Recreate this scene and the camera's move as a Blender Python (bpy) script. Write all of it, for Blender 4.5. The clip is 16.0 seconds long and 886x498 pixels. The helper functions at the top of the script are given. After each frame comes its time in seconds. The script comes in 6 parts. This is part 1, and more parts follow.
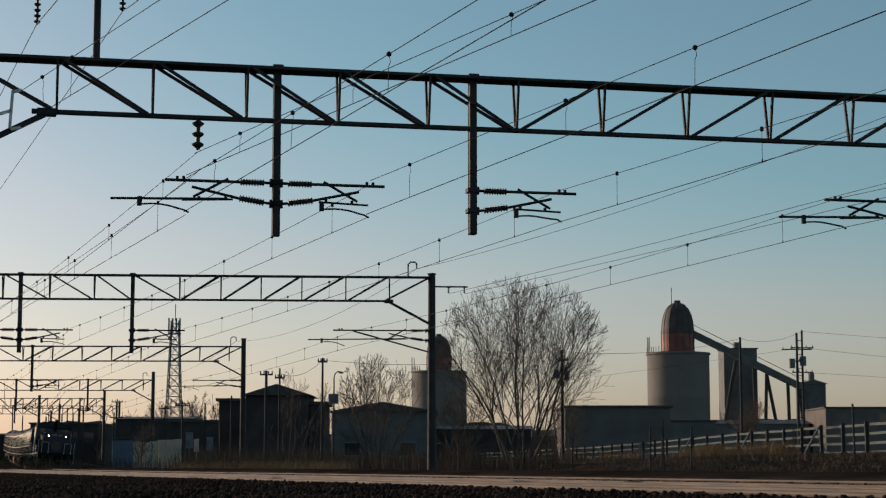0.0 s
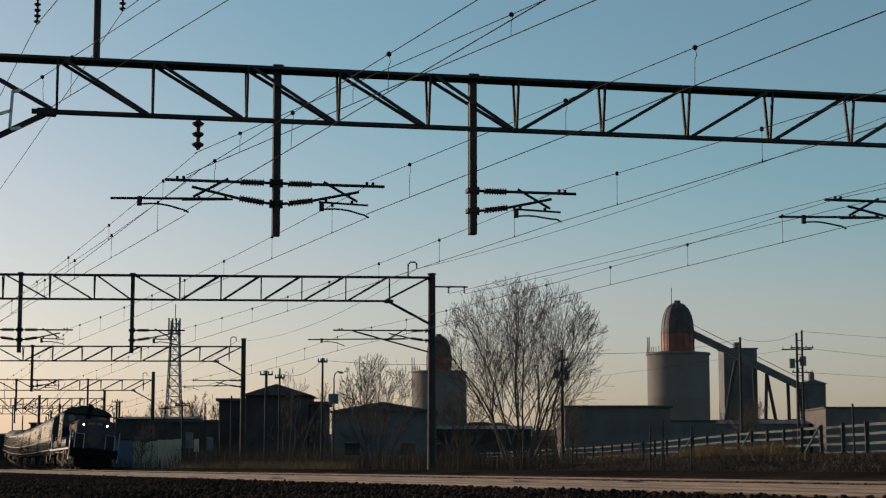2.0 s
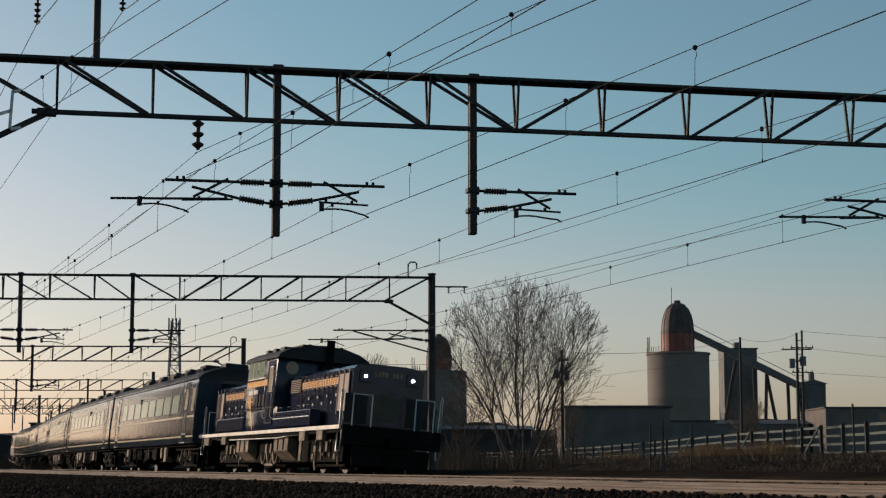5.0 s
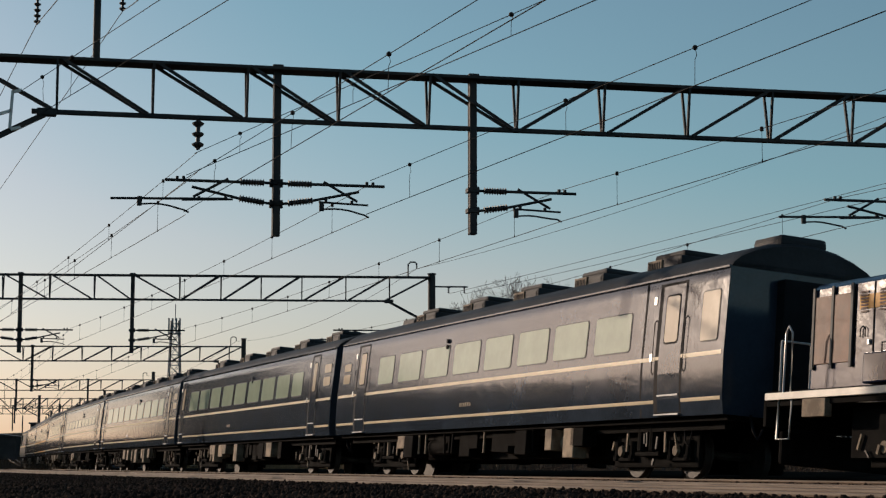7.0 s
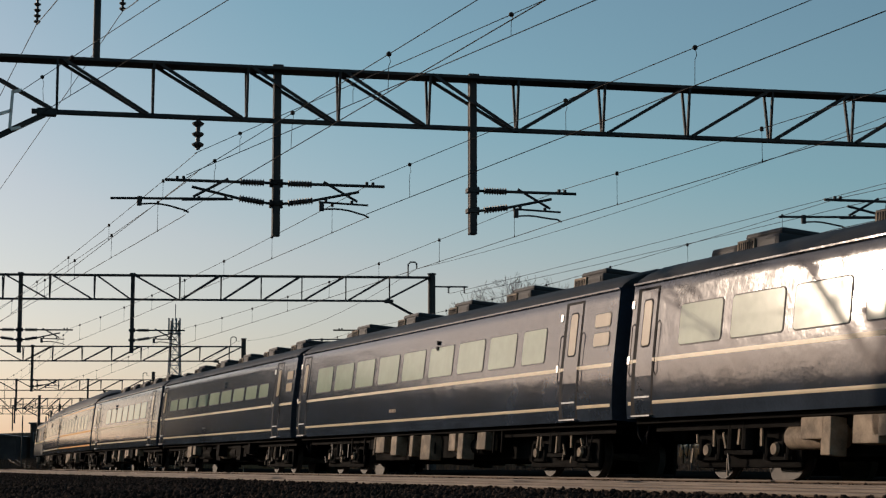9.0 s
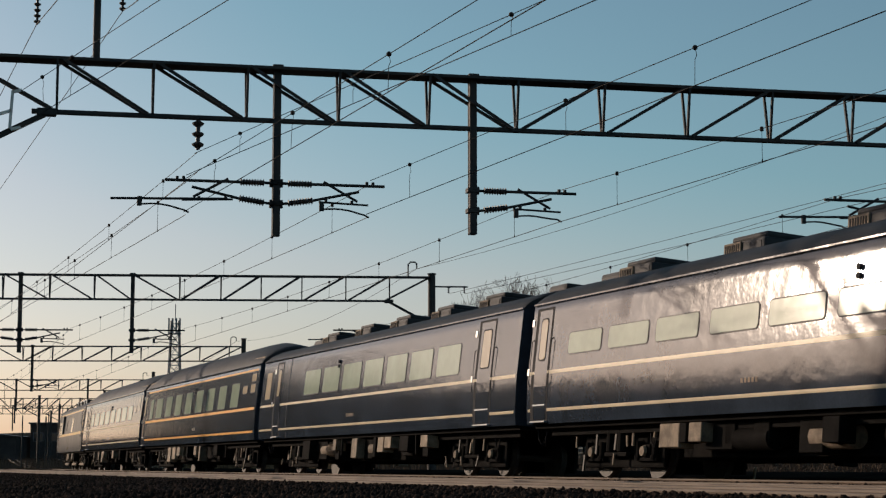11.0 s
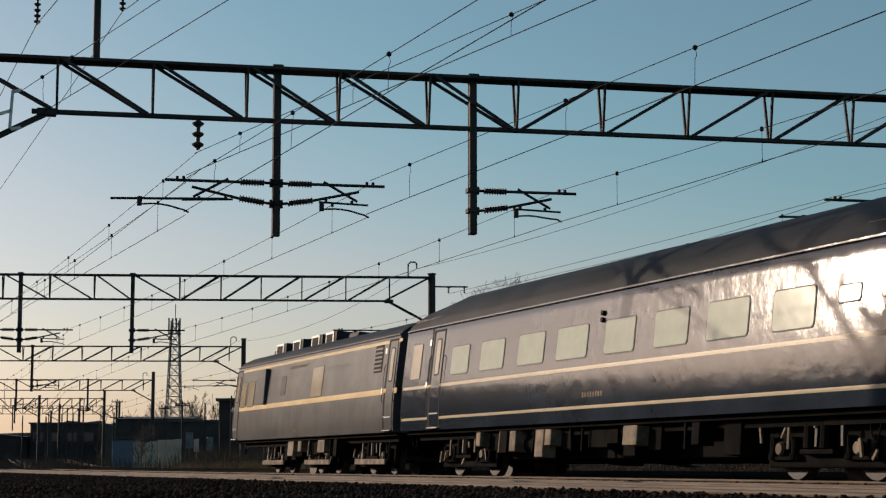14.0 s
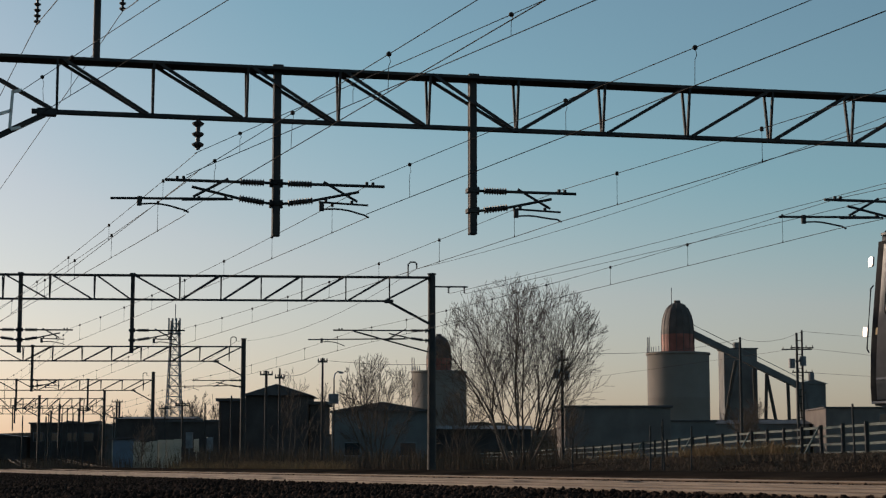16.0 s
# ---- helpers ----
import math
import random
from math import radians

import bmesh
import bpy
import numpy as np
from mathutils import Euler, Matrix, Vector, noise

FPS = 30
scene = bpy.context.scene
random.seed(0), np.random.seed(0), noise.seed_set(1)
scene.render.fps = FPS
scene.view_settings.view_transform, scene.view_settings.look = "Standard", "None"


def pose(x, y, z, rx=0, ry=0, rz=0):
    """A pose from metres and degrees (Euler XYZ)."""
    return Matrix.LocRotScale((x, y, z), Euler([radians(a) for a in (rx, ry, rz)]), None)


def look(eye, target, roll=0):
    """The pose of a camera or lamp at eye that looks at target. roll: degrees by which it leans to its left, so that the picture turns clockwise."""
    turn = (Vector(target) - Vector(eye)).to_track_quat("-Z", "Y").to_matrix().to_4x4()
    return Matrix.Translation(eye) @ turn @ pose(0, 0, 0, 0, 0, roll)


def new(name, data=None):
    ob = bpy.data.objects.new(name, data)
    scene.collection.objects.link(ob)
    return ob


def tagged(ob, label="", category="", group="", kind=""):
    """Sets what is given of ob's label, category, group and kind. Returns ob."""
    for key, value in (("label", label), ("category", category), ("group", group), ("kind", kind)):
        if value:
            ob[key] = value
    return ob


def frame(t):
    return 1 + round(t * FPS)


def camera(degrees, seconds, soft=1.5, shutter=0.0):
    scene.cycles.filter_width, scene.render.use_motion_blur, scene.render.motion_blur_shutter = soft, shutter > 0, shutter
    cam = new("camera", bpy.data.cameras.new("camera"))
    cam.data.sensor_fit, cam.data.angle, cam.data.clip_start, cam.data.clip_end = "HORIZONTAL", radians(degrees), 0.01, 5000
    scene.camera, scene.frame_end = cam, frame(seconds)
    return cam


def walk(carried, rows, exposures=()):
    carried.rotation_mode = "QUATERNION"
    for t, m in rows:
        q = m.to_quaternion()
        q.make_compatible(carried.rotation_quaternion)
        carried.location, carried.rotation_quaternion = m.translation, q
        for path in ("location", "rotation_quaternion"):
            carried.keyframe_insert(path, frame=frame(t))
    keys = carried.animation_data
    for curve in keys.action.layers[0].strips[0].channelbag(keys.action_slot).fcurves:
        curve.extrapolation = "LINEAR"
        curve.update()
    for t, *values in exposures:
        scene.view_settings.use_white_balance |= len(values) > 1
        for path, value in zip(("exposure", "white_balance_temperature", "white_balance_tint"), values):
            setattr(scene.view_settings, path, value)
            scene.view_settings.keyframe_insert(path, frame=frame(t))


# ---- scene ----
cam = camera(28.19, 16.0, soft=1.25)
EYE = (0.0, 0.0, 0.155)
VIEW = pose(EYE[0], EYE[1], EYE[2], 90 + 7.01, 0, 0)
walk(cam, [(0.0, VIEW), (16.0, VIEW)], exposures=[(0.0, 0.07, 5300, 17), (16.0, 0.07, 5300, 17)])

# ---- daylight: low winter sun, clear sky ----
SUN_LEFT, SUN_UP = 56.0, 14.3
world = bpy.data.worlds.new("sky")
scene.world = world
world.use_nodes = True
wn = world.node_tree.nodes
sky = wn.new("ShaderNodeTexSky")
sky.sky_type, sky.sun_disc = "NISHITA", False
sky.sun_elevation, sky.sun_rotation = radians(SUN_UP), radians(-SUN_LEFT)
sky.air_density, sky.dust_density, sky.ozone_density = 1.0, 1.3, 0.5
# clear winter air: cooler overhead, a greyish pink towards the ground
wl = world.node_tree.links
split, join = wn.new("ShaderNodeSeparateColor"), wn.new("ShaderNodeCombineColor")
wl.new(sky.outputs[0], split.inputs[0])


def blend(a, ka, b, kb):
    """ka * a + kb * b of two channels."""
    m, n = wn.new("ShaderNodeMath"), wn.new("ShaderNodeMath")
    m.operation, n.operation = "MULTIPLY", "MULTIPLY_ADD"
    wl.new(split.outputs[a], m.inputs[0])
    m.inputs[1].default_value = ka
    wl.new(split.outputs[b], n.inputs[0])
    n.inputs[1].default_value = kb
    wl.new(m.outputs[0], n.inputs[2])
    return n


floor_r, cap_r = wn.new("ShaderNodeMath"), wn.new("ShaderNodeMath")
floor_r.operation, cap_r.operation = "MAXIMUM", "MINIMUM"
wl.new(blend(0, 3.1, 1, -1.79).outputs[0], cap_r.inputs[0])
wl.new(blend(0, 1.1, 1, 0.01).outputs[0], cap_r.inputs[1])
wl.new(cap_r.outputs[0], floor_r.inputs[0])
wl.new(blend(0, 0.4, 1, 0.35).outputs[0], floor_r.inputs[1])
wl.new(floor_r.outputs[0], join.inputs[0])
wl.new(split.outputs[1], join.inputs[1])
wl.new(blend(2, 0.66, 1, 0.20).outputs[0], join.inputs[2])
wl.new(join.outputs[0], wn["Background"].inputs[0])
wn["Background"].inputs[1].default_value = 0.09
sun = new("sun", bpy.data.lights.new("sun", "SUN"))
sun.data.energy, sun.data.angle, sun.data.color = 3.0, radians(0.6), (1.0, 0.72, 0.42)
sun.matrix_world = look((math.sin(radians(-SUN_LEFT)) * 50, math.cos(radians(-SUN_LEFT)) * 50, math.tan(radians(SUN_UP)) * 50), (0, 0, 0))


# ---- materials ----
def mat(name, base, rough=0.6, metal=0.0, var=0.25, scale=3.0, fine=40.0, bump=0.1, coat=0.0, stain=None, island=0.0, obj=0.0, bump_scale=None, emit=None, spec=0.5, coat_rough=0.05):
    """A surface with two scales of variation in colour and roughness, and fine relief."""
    m = bpy.data.materials.new(name)
    m.use_nodes = True
    n, l = m.node_tree.nodes, m.node_tree.links
    p = n["Principled BSDF"]
    tc = n.new("ShaderNodeTexCoord")
    big, small = n.new("ShaderNodeTexNoise"), n.new("ShaderNodeTexNoise")
    big.inputs["Scale"].default_value, small.inputs["Scale"].default_value = scale, fine
    big.inputs["Detail"].default_value, small.inputs["Detail"].default_value = 5, 3
    l.new(tc.outputs["Object"], big.inputs["Vector"])
    l.new(tc.outputs["Object"], small.inputs["Vector"])
    mix = n.new("ShaderNodeMix")
    mix.data_type = "RGBA"
    dark = [c * (1 - var) for c in base]
    other = stain if stain else [min(1, c * (1 + var)) for c in base]
    mix.inputs[6].default_value, mix.inputs[7].default_value = (*dark, 1), (*other, 1)
    add = n.new("ShaderNodeMath")
    add.operation = "MULTIPLY_ADD"
    l.new(small.outputs[0], add.inputs[0])
    add.inputs[1].default_value = 0.5
    half = n.new("ShaderNodeMath")
    half.operation = "MULTIPLY_ADD"
    l.new(big.outputs[0], half.inputs[0])
    half.inputs[1].default_value, half.inputs[2].default_value = 2.2, -0.85
    l.new(half.outputs[0], add.inputs[2])
    last = add
    for amount, node, sock in ((island, "ShaderNodeNewGeometry", "Random Per Island"), (obj, "ShaderNodeObjectInfo", "Random")):
        if amount:
            r = n.new(node)
            a = n.new("ShaderNodeMath")
            a.operation = "MULTIPLY_ADD"
            l.new(r.outputs[sock], a.inputs[0])
            a.inputs[1].default_value = amount
            l.new(last.outputs[0], a.inputs[2])
            last = a
    off = n.new("ShaderNodeMath")
    off.operation, off.use_clamp = "SUBTRACT", True
    l.new(last.outputs[0], off.inputs[0])
    off.inputs[1].default_value = 0.25 + 0.5 * (island + obj)
    l.new(off.outputs[0], mix.inputs[0])
    l.new(mix.outputs[2], p.inputs["Base Color"])
    rr = n.new("ShaderNodeMath")
    rr.operation, rr.use_clamp = "MULTIPLY_ADD", True
    l.new(small.outputs[0], rr.inputs[0])
    rr.inputs[1].default_value, rr.inputs[2].default_value = rough * 0.4, rough * 0.8
    l.new(rr.outputs[0], p.inputs["Roughness"])
    p.inputs["Metallic"].default_value = metal
    p.inputs["Coat Weight"].default_value = coat
    p.inputs["Coat Roughness"].default_value = coat_rough
    p.inputs["Specular IOR Level"].default_value = spec
    if bump:
        b = n.new("ShaderNodeBump")
        b.inputs["Strength"].default_value, b.inputs["Distance"].default_value = 1.0, bump
        if bump_scale:
            w = n.new("ShaderNodeTexNoise")
            w.inputs["Scale"].default_value, w.inputs["Detail"].default_value = bump_scale, 3
            l.new(tc.outputs["Object"], w.inputs["Vector"])
            l.new(w.outputs[0], b.inputs["Height"])
        else:
            l.new(small.outputs[0], b.inputs["Height"])
        l.new(b.outputs[0], p.inputs["Normal"])
    if emit:
        p.inputs["Emission Color"].default_value, p.inputs["Emission Strength"].default_value = (*emit[:3], 1), emit[3]
    return m


FRAME = mat("dull_window_frame", (0.08, 0.08, 0.08), 0.5, 0.0, 0.2, 4, 60, 0.0005, spec=0.1)
STEEL = mat("galvanised_steel", (0.20, 0.21, 0.22), 0.55, 0.6, 0.35, 1.5, 60, 0.001)
BEAM = mat("weathered_beam_steel", (0.05, 0.052, 0.055), 0.65, 0.1, 0.4, 1.2, 50, 0.001, stain=(0.075, 0.058, 0.045), spec=0.2)
WIRE = mat("copper_wire", (0.035, 0.03, 0.027), 0.7, 0.0, 0.3, 2, 60, 0, spec=0.1)
PORCELAIN = mat("brown_porcelain", (0.05, 0.035, 0.03), 0.55, 0, 0.3, 8, 80, 0)
BRIGHT = mat("bright_galvanised_and_sunlit_steel", (0.62, 0.60, 0.56), 0.4, 0.3, 0.2, 4, 60, 0.0005)
HEAD_STEEL = mat("worn_rail_head", (0.24, 0.19, 0.145), 0.6, 0.0, 0.3, 0.9, 40, 0.0005, spec=0.12)
RAIL = mat("rusty_rail_side", (0.15, 0.105, 0.07), 0.8, 0.0, 0.3, 1.2, 40, 0.001, stain=(0.23, 0.165, 0.115), spec=0.15)
BALLAST = mat("ballast_stone", (0.026, 0.021, 0.018), 0.9, 0, 0.55, 1.0, 30, 0.004, island=0.7, stain=(0.07, 0.045, 0.032), spec=0.03)
SOIL = mat("dark_soil_and_cinders", (0.034, 0.028, 0.024), 0.95, 0, 0.45, 0.35, 6, 0.03, stain=(0.05, 0.04, 0.03), spec=0)
FIELD = mat("dull_winter_ground", (0.075, 0.062, 0.045), 0.95, 0, 0.4, 0.05, 2, 0.03, stain=(0.12, 0.095, 0.06), spec=0)
SLEEPER = mat("concrete_sleeper", (0.06, 0.052, 0.046), 0.9, 0, 0.3, 2, 40, 0.003, spec=0.03)
BLUE = mat("deep_blue_gloss_paint", (0.033, 0.044, 0.062), 0.14, 0.0, 0.35, 0.8, 20, 0.007, coat=0.12, bump_scale=2.6, spec=0.27, coat_rough=0.04)
LOCOBLUE = mat("locomotive_blue_paint", (0.014, 0.022, 0.055), 0.15, 0.0, 0.4, 0.9, 20, 0.006, coat=0.15, spec=0.22, bump_scale=3.0)
TAILBLUE = mat("dusty_blue_paint", (0.115, 0.117, 0.12), 0.34, 0.0, 0.4, 0.7, 14, 0.005, coat=0.0, spec=0.10, bump_scale=3.0, stain=(0.17, 0.163, 0.155))
ROOF = mat("sooty_grey_roof", (0.038, 0.039, 0.042), 0.6, 0.0, 0.4, 0.7, 20, 0.004, spec=0.14)
GOLD = mat("faded_gold_stripe_paint", (0.80, 0.58, 0.26), 0.4, 0, 0.15, 1, 30, 0.003, spec=0.10)
CREAM = mat("cream_stripe_paint", (0.56, 0.45, 0.27), 0.35, 0, 0.15, 1, 30, 0.003, spec=0.2)
ORANGE = mat("golden_orange_stripe_paint", (0.78, 0.38, 0.06), 0.4, 0, 0.12, 1, 30, 0.003, spec=0.1)
PANE = mat("window_glass_with_pale_blind", (0.36, 0.42, 0.31), 0.12, 0, 0.08, 1.5, 6, 0.0, coat=0.1, spec=0.2)
WARMPANE = mat("window_glass_with_tan_blind", (0.55, 0.45, 0.31), 0.14, 0, 0.12, 1.5, 6, 0.0, coat=0.1, spec=0.2)
# black for rubber parts, and for the shade in recesses and openings
BLACK = mat("black_rubber_and_recess_shade", (0.012, 0.012, 0.014), 0.7, 0, 0.2, 4, 60, 0.001, spec=0.08)
# also fills the space under the floors, where shade lies
UNDER = mat("sooty_iron_and_underfloor_shade", (0.013, 0.012, 0.011), 0.8, 0.0, 0.4, 2, 30, 0.004, spec=0.02)
BOXTAN = mat("dusty_tan_equipment_paint", (0.29, 0.225, 0.155), 0.75, 0, 0.5, 3.5, 30, 0.003, obj=0.4, spec=0.2)
WHEEL = mat("worn_wheel_steel", (0.06, 0.052, 0.044), 0.6, 0.1, 0.3, 4, 40, 0.001, spec=0.3)
WHITEBAR = mat("chalky_white_paint", (0.72, 0.66, 0.55), 0.5, 0, 0.2, 2, 40, 0.001)
PLATE = mat("dull_brown_head_plate", (0.06, 0.05, 0.03), 0.6, 0, 0.3, 4, 40, 0.001)
LAMP = mat("lit_headlamp_glass", (0.9, 0.85, 0.75), 0.2, 0, 0.0, 1, 1, 0, emit=(1.0, 0.86, 0.74, 14))
CONCRETE = mat("weathered_concrete", (0.21, 0.19, 0.16), 0.85, 0, 0.25, 0.25, 6, 0.01, stain=(0.19, 0.17, 0.15))
DOMERED = mat("faded_red_dome_paint", (0.24, 0.075, 0.05), 0.6, 0, 0.3, 0.5, 6, 0.005)
DOMETOP = mat("dark_brown_dome_sheeting", (0.075, 0.055, 0.045), 0.65, 0, 0.3, 0.5, 6, 0.005)
RUST = mat("rust_brown_slats", (0.16, 0.075, 0.04), 0.6, 0, 0.3, 3, 30, 0.002)
GREYCLAD = mat("grey_steel_cladding", (0.155, 0.155, 0.15), 0.6, 0.1, 0.25, 0.3, 8, 0.005, spec=0.2)
DARKCLAD = mat("dark_brown_siding", (0.075, 0.066, 0.062), 0.8, 0, 0.3, 0.5, 8, 0.005, spec=0.1)
PALEWALL = mat("pale_rendered_wall", (0.17, 0.15, 0.135), 0.8, 0, 0.2, 0.4, 8, 0.004, spec=0.1)
TILEROOF = mat("dark_sheet_roofing", (0.09, 0.085, 0.085), 0.6, 0.1, 0.3, 0.6, 8, 0.004, spec=0.2)
BARK = mat("grey_brown_bark", (0.14, 0.112, 0.09), 0.9, 0, 0.35, 2, 20, 0.004, spec=0.1)
GRASS = mat("dry_straw_grass", (0.26, 0.17, 0.085), 0.9, 0, 0.35, 1.5, 20, 0.002, island=0.5, spec=0.1)
WEED = mat("brown_dead_weed", (0.115, 0.085, 0.06), 0.9, 0, 0.35, 1.5, 20, 0.002, island=0.5, spec=0.05)
FENCEMAT = mat("pale_green_fence_paint", (0.095, 0.115, 0.105), 0.6, 0.1, 0.25, 3, 30, 0.001, spec=0.2)
POLEWOOD = mat("tarred_pole", (0.04, 0.036, 0.033), 0.85, 0, 0.3, 1.5, 20, 0.002)
GLASSDARK = mat("dark_window_glass", (0.03, 0.035, 0.04), 0.1, 0, 0.1, 1, 5, 0, coat=0.5)
CABIN = mat("blue_grey_painted_sheet", (0.13, 0.17, 0.23), 0.5, 0, 0.2, 1, 20, 0.002)
WHITESHEET = mat("sunlit_white_panel", (0.55, 0.47, 0.35), 0.7, 0, 0.2, 1, 12, 0.003)


# ---- mesh helpers ----
def box(bm, x0, x1, y0, y1, z0, z1, bevel=0.0):
    r = bmesh.ops.create_cube(bm, size=1.0, matrix=Matrix.Translation(((x0 + x1) / 2, (y0 + y1) / 2, (z0 + z1) / 2)) @ Matrix.Diagonal((abs(x1 - x0), abs(y1 - y0), abs(z1 - z0), 1)))
    if bevel:
        es = list({e for v in r["verts"] for e in v.link_edges})
        bmesh.ops.bevel(bm, geom=es, offset=bevel, segments=2, affect="EDGES", profile=0.6)


def tube(bm, p, q, r0, r1=None, n=8, caps=True):
    p, q = Vector(p), Vector(q)
    d = q - p
    if d.length < 1e-6:
        return
    m = Matrix.Translation((p + q) / 2) @ d.to_track_quat("Z", "Y").to_matrix().to_4x4()
    bmesh.ops.create_cone(bm, cap_ends=caps, segments=n, radius1=r0, radius2=r0 if r1 is None else r1, depth=d.length, matrix=m)


def bar(bm, p, q, w, t):
    """A flat-sided bar from p to q, w wide across and t thick."""
    p, q = Vector(p), Vector(q)
    d = q - p
    m = Matrix.Translation((p + q) / 2) @ d.to_track_quat("X", "Z").to_matrix().to_4x4() @ Matrix.Diagonal((d.length, w, t, 1))
    bmesh.ops.create_cube(bm, size=1.0, matrix=m)


def mesh_from(name, verts, faces, material, smooth=False):
    me = bpy.data.meshes.new(name)
    me.from_pydata([tuple(v) for v in verts], [], faces)
    me.materials.append(material)
    if smooth:
        me.shade_smooth()
    me.update()
    return me


def part(name, bm, material, parent, label="", smooth=False):
    me = bpy.data.meshes.new(name)
    bm.normal_update()
    bm.to_mesh(me)
    bm.free()
    me.materials.append(material)
    if smooth:
        me.shade_smooth()
        me.set_sharp_from_angle(angle=radians(38))
    ob = new(name, me)
    ob.parent = parent
    return tagged(ob, label)


def pipe(name, pts, r, material, parent, n=5, label=""):
    """One bent round bar or wire through pts."""
    pts = [Vector(p) for p in pts]
    verts, faces = [], []
    for i, p in enumerate(pts):
        d = (pts[min(i + 1, len(pts) - 1)] - pts[max(i - 1, 0)]).normalized()
        a = d.cross(Vector((0, 0, 1)))
        a = a.normalized() if a.length > 1e-4 else Vector((1, 0, 0))
        b = d.cross(a)
        for k in range(n):
            w = 2 * math.pi * k / n
            verts.append(p + a * (r * math.cos(w)) + b * (r * math.sin(w)))
    for i in range(len(pts) - 1):
        for k in range(n):
            faces.append((i * n + k, i * n + (k + 1) % n, (i + 1) * n + (k + 1) % n, (i + 1) * n + k))
    faces += [tuple(range(n)), tuple(range((len(pts) - 1) * n, len(pts) * n))]
    ob = new(name, mesh_from(name, verts, faces, material, True))
    ob.parent = parent
    return tagged(ob, label)


def thing(name, m, label, category, group="", kind=""):
    ob = new(name)
    ob.empty_display_size = 0.3
    ob.matrix_world = m
    return tagged(ob, label, category, group, kind)


# ---- the line: centre of the train's track, by distance from a point abreast of the camera's view ----
STEP = 1.0
GRID = np.arange(-330.0, 520.0 + STEP, STEP)
_t = np.clip(GRID, -40.0, 85.0)
HEAD = 0.361704 - 0.000643 * _t - 6e-6 * _t ** 2
_dx, _dy = -np.sin(HEAD) * STEP, np.cos(HEAD) * STEP
LX = np.concatenate([[0], np.cumsum((_dx[1:] + _dx[:-1]) / 2)])
LY = np.concatenate([[0], np.cumsum((_dy[1:] + _dy[:-1]) / 2)])
_i0 = int(330 / STEP)
LX, LY = LX - LX[_i0] + 1.5707, LY - LY[_i0] + 40.0


LZ = 0.00009 * np.clip(GRID - 115.0, 0.0, 120.0) ** 2


def on_line(s, u=0.0, z=0.0):
    """A point at s along the line, u metres to its far side, z over the rail."""
    x, y, h = (float(np.interp(s, GRID, a)) for a in (LX, LY, HEAD))
    return Vector((x + u * math.cos(h), y + u * math.sin(h), z + float(np.interp(s, GRID, LZ))))


def heading(s):
    return float(np.interp(s, GRID, HEAD))


def ribbon(name, profile, s0, s1, step, u0, material, smooth=False):
    """A strip swept along the line: profile of (u, z) points, closed at no end."""
    ss = np.arange(s0, s1 + 0.01, step)
    verts, faces, n = [], [], len(profile)
    for s in ss:
        verts += [on_line(s, u0 + u, z) for u, z in profile]
    for i in range(len(ss) - 1):
        for k in range(n - 1):
            faces.append((i * n + k, (i + 1) * n + k, (i + 1) * n + k + 1, i * n + k + 1))
    return new(name, mesh_from(name, verts, faces, material, smooth))


# ---- ground and tracks ----
BED = -0.20
bm = bmesh.new()
bmesh.ops.create_grid(bm, x_segments=8, y_segments=8, size=4000)
ground = part("ground", bm, FIELD, None)
ground.location = (0, 0, -0.42)
tagged(ground, "dull brown winter ground out to the horizon", "ground", kind="structure")
bed = ribbon("ballast_bed", [(-21, -0.415), (-17, -0.3), (-14.5, -0.13), (-13.0, -0.10), (-8.72, -0.085), (-8.6, -0.15), (-7.5, -0.15), (-6, BED), (-3.6, BED), (-3.2, -0.15), (-2.7, -0.10), (-2.0, -0.11), (-1.35, -0.13), (-1.2, -0.20), (0.0, -0.25), (0.9, -0.33), (1.3, -0.05), (2.4, 0.03), (3.6, 0.04), (5.9, -0.03), (6.3, -0.15), (7.6, -0.15), (8.2, -0.1), (10.5, -0.3)], -60, 330, 2.0, 0, SOIL)
tagged(bed, "dark cinder and ballast bed under the tracks", "ballast", kind="structure")
CANT, CANT_U, CANT_Z = 4.8, -0.139, -0.114  # the main track leans into the curve
TRACKS = {"near": (-8.1, -0.035), "middle": (-4.2, -0.07), "main": (0.0, 0.0), "far": (7.0, -0.02)}
RAILPROFILE = [(-0.06, -0.155), (-0.06, -0.142), (-0.012, -0.125), (-0.009, -0.045), (-0.033, -0.035), (-0.033, -0.006), (-0.025, 0), (0.025, 0), (0.033, -0.006), (0.033, -0.035), (0.009, -0.045), (0.012, -0.125), (0.06, -0.142), (0.06, -0.155)]
